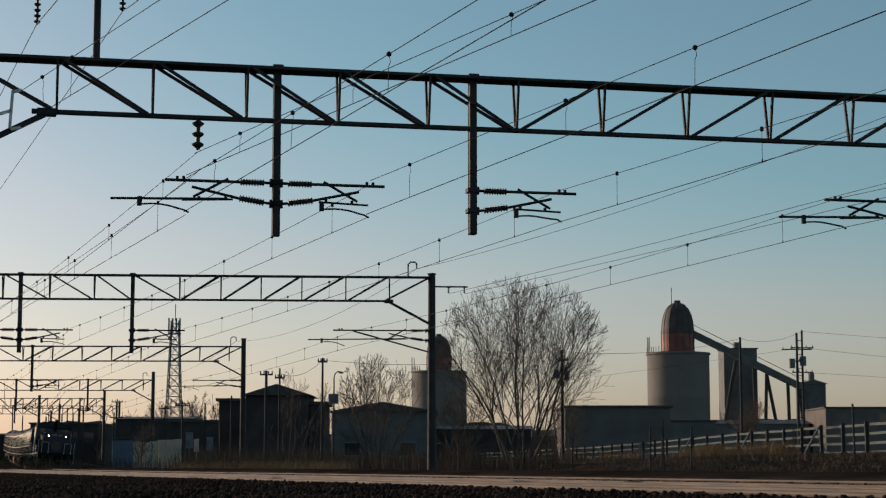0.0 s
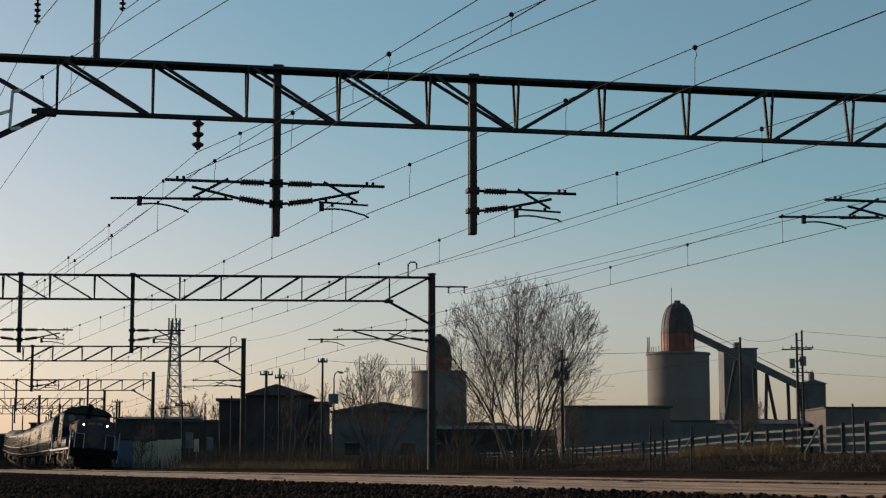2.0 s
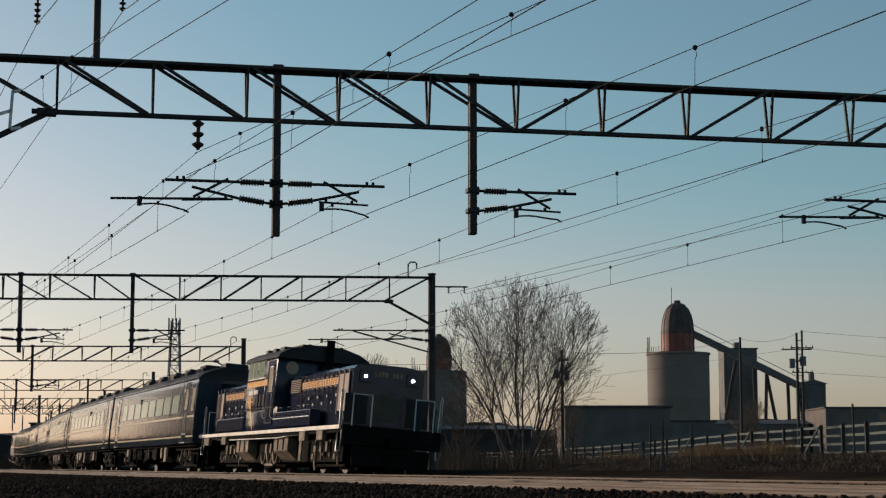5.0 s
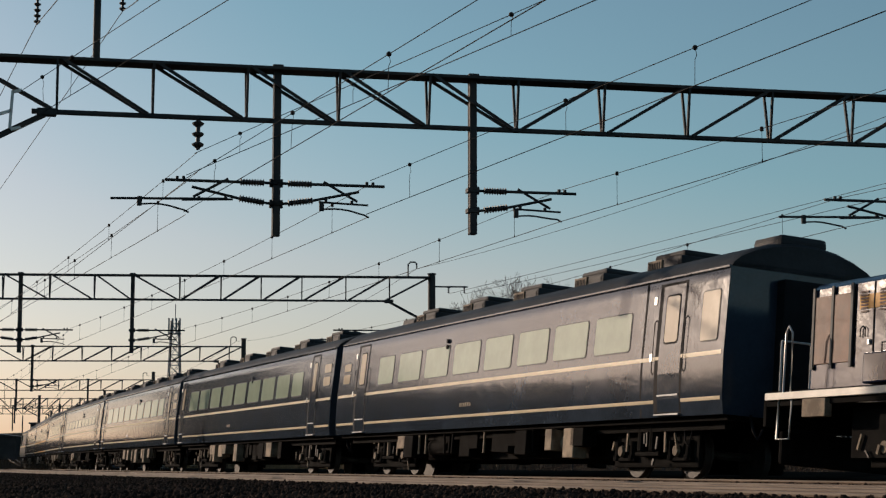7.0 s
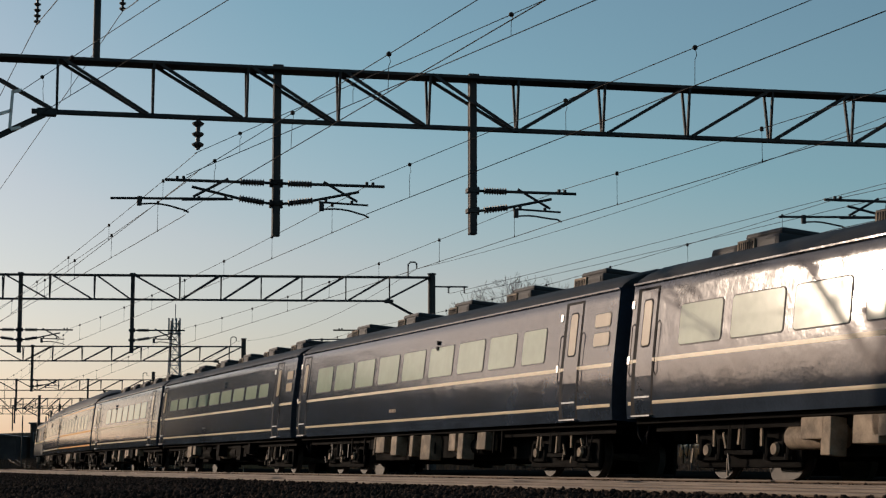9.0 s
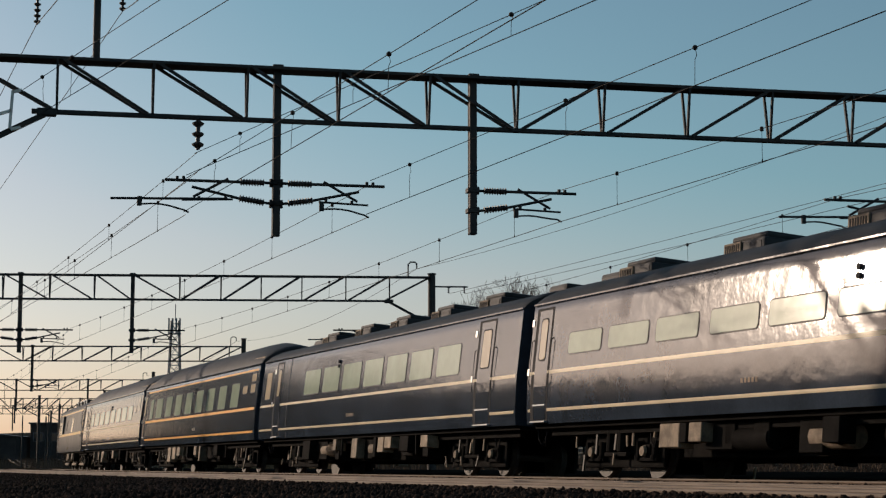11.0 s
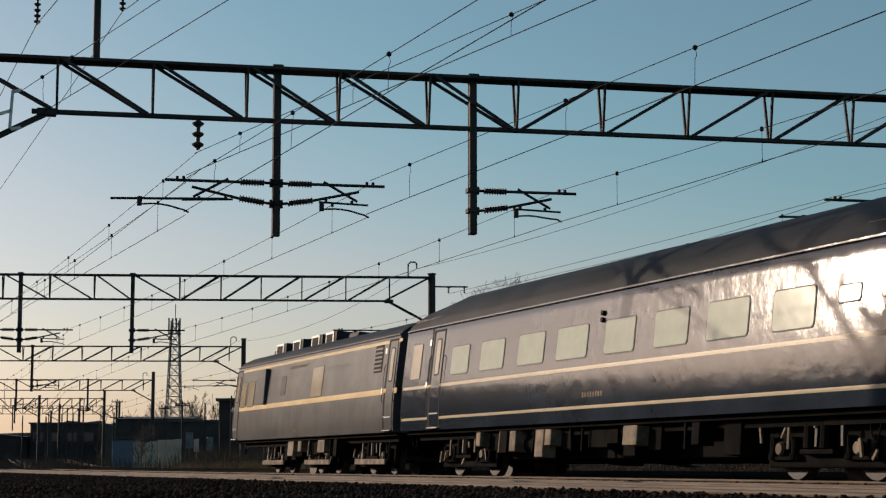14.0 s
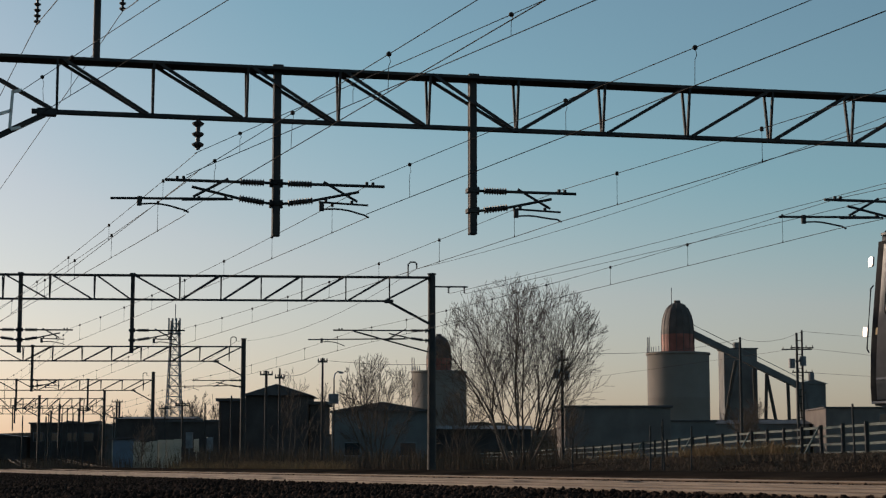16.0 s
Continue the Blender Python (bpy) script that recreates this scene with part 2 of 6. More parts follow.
for key, (u, drop) in TRACKS.items():
    track = thing("railway_track", pose(0, 0, 0), "narrow gauge track with rusty rails on ballast", "railway track", "tracks of the yard", "structure")
    for side in (-0.555, 0.555):
        lean, shift = (CANT_Z - side * math.sin(radians(CANT)), CANT_U) if key == "main" else (0.0, 0.0)
        r = ribbon("rail", [(a, b + drop + lean) for a, b in RAILPROFILE], -60, 330, 1.5, u + side + shift, RAIL)
        r.parent = track
        r = ribbon("rail_head", [(a, b + drop + lean + 0.002) for a, b in ((-0.0345, -0.022), (-0.0345, -0.005), (-0.026, 0.0), (0.026, 0.0), (0.0345, -0.005), (0.0345, -0.022))], -60, 330, 1.5, u + side + shift, HEAD_STEEL)
        r.parent = track
    v, f = [], []
    for s in np.arange(-50, 170, 0.62):
        b = len(v)
        h = heading(s)
        c = on_line(s, u, 0)
        ax, ay = Vector((math.cos(h), math.sin(h), 0)), Vector((-math.sin(h), math.cos(h), 0))
        for dz in (BED - 0.1, -0.157 + drop):
            for a, bb in ((-1, -0.11), (1, -0.11), (1, 0.11), (-1, 0.11)):
                tilt = (CANT_Z - a * math.sin(radians(CANT))) if key == "main" else 0.0
                v.append(c + ax * (a + (CANT_U if key == "main" else 0.0)) + ay * bb + Vector((0, 0, dz + tilt)))
        f += [(b + 4, b + 5, b + 6, b + 7), (b, b + 1, b + 5, b + 4), (b + 1, b + 2, b + 6, b + 5), (b + 2, b + 3, b + 7, b + 6), (b + 3, b, b + 4, b + 7)]
    ob = new("sleepers", mesh_from("sleepers", v, f, SLEEPER))
    ob.parent = track
    tagged(ob, "dusty concrete sleepers", kind="stuff")


def stones(name, count, s0, s1, u0, u1, z0, size, material, seed):
    """Loose broken stone scattered along the line, one joined heap."""
    rng = np.random.default_rng(seed)
    ico = bmesh.new()
    bmesh.ops.create_icosphere(ico, subdivisions=1, radius=1.0)
    bv = np.array([x.co[:] for x in ico.verts])
    bf = np.array([[x.index for x in fc.verts] for fc in ico.faces])
    ico.free()
    ss, uu = rng.uniform(s0, s1, count), rng.uniform(u0, u1, count)
    hh = np.interp(ss, GRID, HEAD)
    cx = np.interp(ss, GRID, LX) + uu * np.cos(hh)
    cy = np.interp(ss, GRID, LY) + uu * np.sin(hh)
    cz = z0(uu) + rng.uniform(-0.2, 0.9, count) * size * 0.6
    sc = size * rng.uniform(0.55, 1.25, (count, 1, 1)) * rng.uniform(0.6, 1.2, (count, 1, 3))
    q = rng.normal(size=(count, 4))
    q /= np.linalg.norm(q, axis=1, keepdims=True)
    w, x, y, z = q.T
    R = np.stack([1 - 2 * (y * y + z * z), 2 * (x * y - z * w), 2 * (x * z + y * w), 2 * (x * y + z * w), 1 - 2 * (x * x + z * z), 2 * (y * z - x * w), 2 * (x * z - y * w), 2 * (y * z + x * w), 1 - 2 * (x * x + y * y)], 1).reshape(-1, 3, 3)
    vv = (bv[None] * rng.uniform(0.7, 1.15, (count, len(bv), 1))) * sc * 0.5
    vv = np.einsum("nij,nkj->nki", R, vv) + np.stack([cx, cy, cz], 1)[:, None]
    me = bpy.data.meshes.new(name)
    faces = (bf[None] + (np.arange(count) * len(bv))[:, None, None]).reshape(-1, 3)
    vv = vv.reshape(-1, 3)
    me.vertices.add(len(vv))
    me.vertices.foreach_set("co", vv.ravel())
    me.loops.add(faces.size)
    me.loops.foreach_set("vertex_index", faces.ravel())
    me.polygons.add(len(faces))
    me.polygons.foreach_set("loop_start", np.arange(0, faces.size, 3))
    me.update(calc_edges=True)
    me.materials.append(material)
    return new(name, me)


def bedz(u):
    return np.interp(u, [-21, -17, -14.5, -13.0, -8.72, -8.6, -7.5, -6, -3.6, -3.2, -2.7, -2.0, -1.35, -1.2, 0.0, 0.9, 1.3, 2.4], [-0.415, -0.3, -0.13, -0.10, -0.085, -0.15, -0.15, BED, BED, -0.15, -0.10, -0.11, -0.13, -0.20, -0.25, -0.33, -0.05, 0.03])


tagged(stones("ballast", 52000, -30, 50, -14.6, -8.72, lambda u: bedz(u) + 0.0, 0.048, BALLAST, 3), "dark broken ballast stones beside the track", "ballast", kind="stuff")
tagged(stones("ballast", 9000, -28, 60, -7.4, -4.9, lambda u: bedz(u) - 0.0, 0.07, BALLAST, 4), "dark broken ballast stones between two tracks", "ballast", kind="stuff")
tagged(stones("ballast", 9000, -28, 70, -3.5, -0.7, lambda u: bedz(u) - 0.02, 0.06, BALLAST, 5), "dark broken ballast stones beside the main track", "ballast", kind="stuff")


# ---- overhead line gantries ----
def insulator(bm, p, q, r=0.08, n=9, core=0.62):
    """A ribbed stick insulator from p to q, turned as one piece."""
    p, q = Vector(p), Vector(q)
    d = q - p
    m = Matrix.Translation(p) @ d.to_track_quat("Z", "Y").to_matrix().to_4x4()
    ln, prof = d.length, [(0.012, 0.0), (r * core, 0.02)]
    for i in range(n):
        a = ln * (i + 0.5) / n
        e = ln / n
        prof += [(r * core, a - e * 0.3), (r, a - min(e * 0.12, 0.02)), (r * 0.85, a + min(e * 0.12, 0.02)), (r * core, a + e * 0.3)]
    prof += [(r * core, ln - 0.02), (0.012, ln)]
    k = 10
    rows = [[bm.verts.new(m @ Vector((rr * math.cos(2 * math.pi * j / k), rr * math.sin(2 * math.pi * j / k), z))) for j in range(k)] for rr, z in prof]
    for a, b in zip(rows[:-1], rows[1:]):
        for j in range(k):
            bm.faces.new((a[j], a[(j + 1) % k], b[(j + 1) % k], b[j]))


def cantilever(parent, u, z, way, zc, reach=2.3):
    """A bracket arm at u on a post, out to one side (way), with its registration arm for a contact wire at zc."""
    a, b = z, z - 0.44
    bm = bmesh.new()
    w = way
    for p, q, r in (((u + w * 0.75, 0, a), (u + w * reach, 0, a), 0.032), ((u + w * 0.75, 0, b + 0.09), (u + w * 1.75, 0, a - 0.13), 0.03),
                    ((u + w * 1.0, 0, a + 0.06), (u + w * 1.72, 0, a - 0.34), 0.028), ((u + w * 0.9, 0, a - 0.37), (u + w * 1.95, 0, a - 0.41), 0.022),
                    ((u + w * 0.08, 0, a), (u + w * 0.26, 0, a), 0.03), ((u + w * 0.08, 0, b), (u + w * 0.24, 0, b + 0.02), 0.03)):
        tube(bm, p, q, r, n=8)
    arm = part("bracket_arm", bm, BEAM, parent, "dark steel tube bracket arm")
    for p, q in (((u + w * 0.24, 0, a), (u + w * 0.76, 0, a)), ((u + w * 0.24, 0, b + 0.02), (u + w * 0.78, 0, b + 0.1))):
        bm = bmesh.new()
        insulator(bm, p, q)
        part("insulator", bm, PORCELAIN, arm, "brown ribbed insulator")
    x0 = u + w * 0.95 if way > 0 else u - reach - 0.52
    pts = [(x0, 0, a - 0.44), (x0 + 0.02, 0, a - 0.52), (x0 + 0.12, 0, a - 0.515), (x0 + 0.28, 0, a - 0.505), (x0 + 0.45, 0, a - 0.515), (x0 + 0.62, 0, a - 0.54), (x0 + 0.78, 0, (a - 0.54 + zc) / 2 + 0.02), (x0 + 0.92, 0, zc + 0.05), (x0 + 1.02, 0, zc)]
    pipe("registration_arm", pts, 0.02, BEAM, arm, 6)
    bm = bmesh.new()
    box(bm, x0 - 0.04, x0 + 0.06, -0.03, 0.03, a - 0.56, a - 0.36, 0.01)
    part("clamp", bm, BEAM, arm)
    # collars on the post and small bolts on the arm
    for z in (a, b):
        bm = bmesh.new()
        box(bm, u - 0.13, u + 0.13, -0.13, 0.13, z - 0.05, z + 0.05, 0.012)
        box(bm, u + w * 0.11 - 0.03, u + w * 0.11 + 0.03, -0.05, 0.05, z - 0.085, z + 0.085, 0.01)
        part("collar", bm, BEAM, arm)
    for d, z in ((reach - 0.25, a + 0.045), (reach - 0.38, a + 0.05), (1.05, a - 0.34), (1.6, a - 0.36)):
        bm = bmesh.new()
        box(bm, u + w * d - 0.03, u + w * d + 0.03, -0.03, 0.03, z - 0.04, z + 0.04, 0.008)
        part("bolt", bm, BEAM, arm)
    if way < 0:
        bm = bmesh.new()
        tube(bm, (u - 1.0, 0, a - 0.36), (u - reach - 1.1, 0, a - 0.42), 0.026, n=8)
        part("steady_tube", bm, BEAM, arm)


def gantry(m, u0, u1, ztop, zbot, flip, panel, posts, drops, label, first=0.0, chord=0.07, deep=0.25, struts=None):
    """A trussed portal across the tracks. posts: u of standing legs, drops: (u, lower end)."""
    g = thing("catenary_gantry", m, label, "catenary gantry", "gantries over the tracks")
    bm = bmesh.new()
    box(bm, u0, u1, -deep - 0.02, deep + 0.02, ztop - chord, ztop, 0.012)
    part("top_chord", bm, BEAM, g)
    bm = bmesh.new()
    box(bm, u0 + 1.1 if posts[-1][0] < u0 else u0 + 1.9, u1 - 1.9, -0.08, 0.08, zbot, zbot + 0.085, 0.01)
    part("bottom_chord", bm, BEAM, g)
    us = struts or list(np.arange(u0 + first, u1 - 0.2, panel))
    for a in us:
        for dy in (-deep, deep):
            bm = bmesh.new()
            bar(bm, (a, dy * 0.2, zbot + 0.04), (a, dy, ztop - 0.05), 0.05, 0.055)
            part("strut", bm, BEAM, g)
    for a, b in zip(us[:-1], us[1:]):
        lo, hi = (b, a) if a < flip else (a, b)
        for dy in (-deep, deep):
            bm = bmesh.new()
            bar(bm, (lo - (0.1 if a < flip else -0.1), dy * 0.4, zbot + 0.06), (hi + (0.1 if a < flip else -0.1), dy, ztop - 0.05), 0.05, 0.065)
            part("diagonal", bm, BEAM, g)
    for a, zt in posts:
        bm = bmesh.new()
        tube(bm, (a, 0, -0.45), (a, 0, zt), 0.19, 0.165, n=14)
        tube(bm, (a, 0, zt), (a, 0, zt + 0.05), 0.2, n=14)
        part("post", bm, BEAM, g, smooth=True)
        inner = 1 if a < (u0 + u1) / 2 else -1
        bm = bmesh.new()
        bar(bm, (a + inner * 0.12, 0, zbot - 0.95), (a + inner * 2.0, 0, zbot + 0.06), 0.14, 0.1)
        bar(bm, (a + inner * 0.12, 0, ztop - 0.05), (a + inner * 2.0, 0, zbot + 0.1), 0.1, 0.08)
        box(bm, a + inner * 1.9 - 0.2, a + inner * 1.9 + 0.2, -0.1, 0.1, zbot - 0.05, zbot + 0.11, 0.03)
        part("knee_brace", bm, BEAM, g)
    for a, zl in drops:
        bm = bmesh.new()
        for dy in (-0.08, 0.08):
            box(bm, a - 0.078, a + 0.078, dy - 0.03, dy + 0.03, zl, ztop + 0.06, 0.008)
        box(bm, a - 0.07, a + 0.07, -0.06, 0.06, zl + 0.02, ztop)
        box(bm, a - 0.115, a + 0.115, -0.19, 0.19, ztop - 0.02, ztop + 0.06, 0.02)
        part("drop_post", bm, BEAM, g)
    return g


def gpoint(m, u, z):
    return m @ Vector((u, 0, z))


G1 = pose(2.46, 37.7, 0, 0, 0, 12)
g1 = gantry(G1, -13.0, 12.5, 8.46, 7.30, -1.9, 1.94, [(-12.7, 8.7), (12.6, 8.7)], [(-6.08, 4.9), (-1.87, 5.05), (8.5, 5.05)], "dark trussed steel gantry carrying the overhead wires", first=2.40)
cantilever(g1, -6.08, 6.02, 1, 5.35)
cantilever(g1, -6.08, 6.02, -1, 5.35)
cantilever(g1, -1.87, 6.0, 1, 5.38)
cantilever(g1, 8.5, 6.06, -1, 5.42)
G2 = pose(-0.5, 78.0, 0, 0, 0, 4)
g2 = gantry(G2, -26.0, 0.0, 8.5, 7.36, -11.20, 1.83, [(0.0, 8.6), (-27, 8.6)], [(-18.0, 5.05), (-13.15, 5.05)], "dark trussed steel gantry on round posts by the trees", deep=0.2, struts=[-22.66, -20.71, -18.76, -16.74, -14.81, -13.14, -11.1, -9.3, -7.54, -5.75, -3.81, -1.88])
cantilever(g2, -18.0, 6.05, 1, 5.4)
cantilever(g2, -13.15, 6.05, 1, 5.4)
cantilever(g2, -18.0, 6.05, -1, 5.4)
cantilever(g2, -0.15, 6.1, -1, 5.4, 4.2)
bm = bmesh.new()
tube(bm, (-0.12, 0, 5.15), (-3.45, 0, 6.06), 0.035, n=8)
part("brace_tube", bm, BEAM, g2)
G3 = pose(-14.0, 123.8, 0, 0, 0, 2)
g3 = gantry(G3, -26.0, 0.0, 8.5, 7.4, -16.0, 2.05, [(0.0, 9.0), (-27, 8.8)], [(-14.7, 5.3)], "dark trussed steel gantry spanning the yard further off", first=0.4)
cantilever(g3, -14.7, 6.1, 1, 5.4)
cantilever(g3, -0.15, 6.1, -1, 5.4, 3.4)
G4 = pose(-28.2, 172.0, 0, 0, 0, 2)
g4 = gantry(G4, -24.0, 0.0, 8.5, 7.4, -12, 2.05, [(0.0, 9.2), (-25, 8.8)], [(-6.3, 5.4), (-13.2, 5.4)], "dark trussed steel gantry far along the curve", first=0.5)
cantilever(g4, -13.2, 6.1, 1, 5.4)
G5 = pose(-42.0, 219.5, 0, 0, 0, 2)
g5 = gantry(G5, -24.0, 0.0, 8.5, 7.2, -12, 1.5, [(0.0, 9.4), (-8.0, 8.8), (-25, 8.8)], [(-3.0, 5.4), (-11, 5.4)], "dark lattice gantry at the far end of the yard", first=0.5)
G6 = pose(-52.0, 268, 0, 0, 0, 2)
g6 = gantry(G6, -24.0, 3.0, 9.2, 7.9, -12, 1.5, [(3.0, 9.8), (-6.0, 9.4), (-25, 9.4)], [(-13, 5.4)], "dark lattice gantry in the haze far off", first=0.5)


# ---- overhead wires ----
def curve_points(a, b, sag, n=14):
    return [a.lerp(b, i / n) - Vector((0, 0, 4 * sag * (i / n) * (1 - i / n))) for i in range(n + 1)]


def span(a, b, lift_a, lift_b, sag, count, r=0.008):
    """One span of contact wire from a to b with its messenger wire and droppers."""
    t = thing("overhead_wire", pose(0, 0, 0), "thin dark contact wire hung from a messenger wire", "overhead wire", "spans of overhead wire")
    a, b = Vector(a), Vector(b)
    pipe("contact_wire", curve_points(a, b, 0.03), r, WIRE, t, 5)
    ma, mb = a + Vector((0, 0, lift_a)), b + Vector((0, 0, lift_b))
    pipe("messenger_wire", curve_points(ma, mb, sag), r * 0.9, WIRE, t, 5)
    for i in range(count):
        k = (i + 0.5) / count
        lo = a.lerp(b, k) - Vector((0, 0, 4 * 0.03 * k * (1 - k)))
        hi = ma.lerp(mb, k) - Vector((0, 0, 4 * sag * k * (1 - k)))
        bm = bmesh.new()
        tube(bm, lo, hi, 0.005, n=5)
        tube(bm, hi - Vector((0, 0, 0.04)), hi + Vector((0, 0, 0.035)), 0.035, 0.03, n=8)
        tube(bm, lo - Vector((0, 0, 0.01)), lo + Vector((0, 0, 0.045)), 0.018, 0.008, n=6)
        part("dropper", bm, WIRE, t)


ROUTES = {
    "near": [on_line(-52, -8.1, 5.35), gpoint(G1, -7.95, 5.3), gpoint(G2, -20.6, 5.4), gpoint(G3, -20.8, 5.4), gpoint(G4, -18.5, 5.4)],
    "middle": [on_line(-52, -4.2, 5.35), gpoint(G1, -4.13, 5.36), gpoint(G2, -15.8, 5.45), gpoint(G3, -16.6, 5.4), gpoint(G4, -14.2, 5.4)],
    "main": [on_line(-52, 0.0, 5.4), gpoint(G1, 0.05, 5.38), gpoint(G2, -10.9, 5.45), gpoint(G3, -12.3, 5.4), gpoint(G4, -10.0, 5.4)],
    "far": [on_line(-52, 7.0, 5.5), gpoint(G1, 6.53, 5.42), gpoint(G2, -3.35, 5.42), gpoint(G3, -4.0, 5.4), gpoint(G4, -4, 5.4)],
}
for name, pts in ROUTES.items():
    for i, (a, b) in enumerate(zip(pts[:-1], pts[1:])):
        if i or name not in ("near", "middle"):
            span(a, b, 0.68, 0.68, 0.22, (9, 8, 7, 6)[i])


def strung(a, b, ma, mb, droppers):
    """A tight span with its own droppers: how far along the contact wire and the messenger each one hangs."""
    t = thing("overhead_wire", pose(0, 0, 0), "thin dark contact wire hung from a messenger wire", "overhead wire", "spans of overhead wire")
    a, b, ma, mb = Vector(a), Vector(b), Vector(ma), Vector(mb)
    pipe("contact_wire", [a, a.lerp(b, 0.5), b], 0.008, WIRE, t, 5)
    pipe("messenger_wire", [ma, ma.lerp(mb, 0.5), mb], 0.007, WIRE, t, 5)
    for k, j in droppers:
        lo, hi = a.lerp(b, k), ma.lerp(mb, j)
        d = pipe("dropper", [hi, hi.lerp(lo, 0.2) + Vector((0.025, 0, 0)), hi.lerp(lo, 0.32), lo], 0.005, WIRE, t, 5)
        bm = bmesh.new()
        bmesh.ops.create_icosphere(bm, subdivisions=2, radius=0.04, matrix=Matrix.Translation(hi))
        part("clip", bm, WIRE, d)


strung((-5.35, 36.04, 5.36), (4.41, 11.14, 5.39), (-5.36, 36.04, 6.03), (3.33, 14.50, 5.96), [(0.095, 0.108), (0.29, 0.328), (0.469, 0.528)])
strung((-5.31, 36.05, 6.13), (5.62, 15.31, 6.13), (-5.15, 36.08, 6.59), (4.71, 17.85, 6.59), [(0.129, 0.121), (0.349, 0.367), (0.573, 0.622)])
strung((-1.62, 36.83, 5.42), (7.20, 15.04, 5.42), (-1.54, 36.85, 6.14), (6.62, 17.75, 6.10), [(0.109, 0.107), (0.408, 0.436), (0.582, 0.632)])
strung((-8.19, 35.44, 7.32), (-0.14, 19.31, 6.77), (-8.64, 35.34, 7.73), (-1.75, 20.93, 6.94), [(0.008, 0.128), (0.124, 0.278)])


# ---- feeders and fittings on the gantries ----
def feeder(pts, label="plain dark feeder wire between gantries", r=0.009, sag=0.35):
    t = thing("feeder_wire", pose(0, 0, 0), label, "feeder wire", "feeder wires")
    for a, b in zip(pts[:-1], pts[1:]):
        pipe("strand", curve_points(Vector(a), Vector(b), sag, 10), r, WIRE, t, 5)
    return t


def hanging_insulator(g, u, ztop, zbot, n=3, r=0.13):
    bm = bmesh.new()
    insulator(bm, (u, 0, ztop), (u, 0, zbot), r, n, 0.35)
    part("hanging_insulator", bm, PORCELAIN, g, "stack of dark disc insulators")


def along(p, turn, run_):
    """A point run_ metres on from p, level, turn radians to the left of north."""
    return p + Vector((-math.sin(turn) * run_, math.cos(turn) * run_, 0))


for hang, near_end in ((Vector((-8.34, 35.40, 9.17)), Vector((-2.01, 12.06, 4.40))), (Vector((-6.64, 35.77, 9.55)), Vector((-1.75, 12.18, 3.86)))):
    feeder([near_end, hang, along(hang, 0.344, 44.0)], sag=0.06)
feeder([(28.0, 2.0, 10.0), (14.8, 40.3, 10.0), gpoint(G2, -0.67, 8.85)], sag=0.45)
feeder([(24.0, 20.0, 8.0), (12.2, 48.7, 7.95), gpoint(G2, 0.75, 7.75)], sag=0.05)
feeder([(26.0, 20.0, 7.8), (13.2, 48.7, 7.8), gpoint(G2, 1.45, 7.75)], sag=0.05)
feeder([gpoint(G2, -0.67, 8.85), gpoint(G3, -0.52, 8.85), gpoint(G4, -0.62, 8.85)], sag=0.8)
hanging_insulator(g1, -7.72, 7.32, 6.66)
hanging_insulator(g1, -11.04, 10.0, 9.15, 7, 0.075)
hanging_insulator(g1, -9.32, 10.2, 9.52, 6, 0.075)
hanging_insulator(g2, 0.75, 8.05, 7.78, 3, 0.06)
hanging_insulator(g2, 1.45, 8.05, 7.78, 3, 0.06)
bm = bmesh.new()
tube(bm, (-9.83, 0, 8.5), (-9.83, 0, 10.4), 0.075, n=12)
box(bm, -11.3, -9.0, -0.06, 0.06, 10.15, 10.27, 0.01)
part("feeder_mast", bm, BEAM, g1)
bm = bmesh.new()
tube(bm, (0.1, 0, 8.06), (1.6, 0, 8.06), 0.035, n=8)
part("outrigger", bm, BEAM, g2)
for g, u in ((g2, -1.05), (g3, -0.9), (g4, -1.0)):
    pipe("gooseneck", [(u, 0, 8.5), (u, 0, 9.05), (u + 0.1, 0, 9.15), (u + 0.3, 0, 9.15), (u + 0.38, 0, 9.08), (u + 0.38, 0, 8.85)], 0.035, BEAM, g, 7)
# lit fittings on the first gantry's near left knee: sunlight put into their colour
for a, b in (((-11.3, -0.1, 7.75), (-11.5, -0.1, 7.7)), ((-11.48, -0.1, 7.72), (-11.52, -0.1, 6.95)), ((-11.3, -0.1, 6.98), (-11.5, -0.1, 6.93)), ((-11.5, -0.1, 7.32), (-12.1, -0.1, 7.1))):
    bm = bmesh.new()
    bar(bm, a, b, 0.05, 0.06)
    part("bright_bracket", bm, BRIGHT, g1, "steel bracket with sunlight in its pale colour")
bm = bmesh.new()
insulator(bm, (-12.0, -0.1, 7.05), (-12.4, -0.1, 6.9), 0.13, 4)
part("insulator", bm, PORCELAIN, g1)
# crossover wire between the near and middle tracks
span(gpoint(G1, -7.72, 6.2), gpoint(G2, -19.6, 5.8), 0.42, 0.6, 0.12, 6)


# ---- bank, fence and scrub beyond the tracks ----
FENCE = [(21.0, 20.0), (14.6, 50.0), (13.9, 57.0), (13.1, 80.0), (11.3, 100.0), (9.75, 115.0), (7.0, 140.0), (4.0, 165.0), (0.5, 195.0)]
FENCEZ = [0.55, 0.52, 0.5, 0.55, 0.42, 0.34, 0.33, 0.31, 0.3]


def fence_x(y):
    return float(np.interp(y, [p[1] for p in FENCE], [p[0] for p in FENCE]))


def bank_z(y):
    return float(np.interp(y, [p[1] for p in FENCE], FENCEZ))


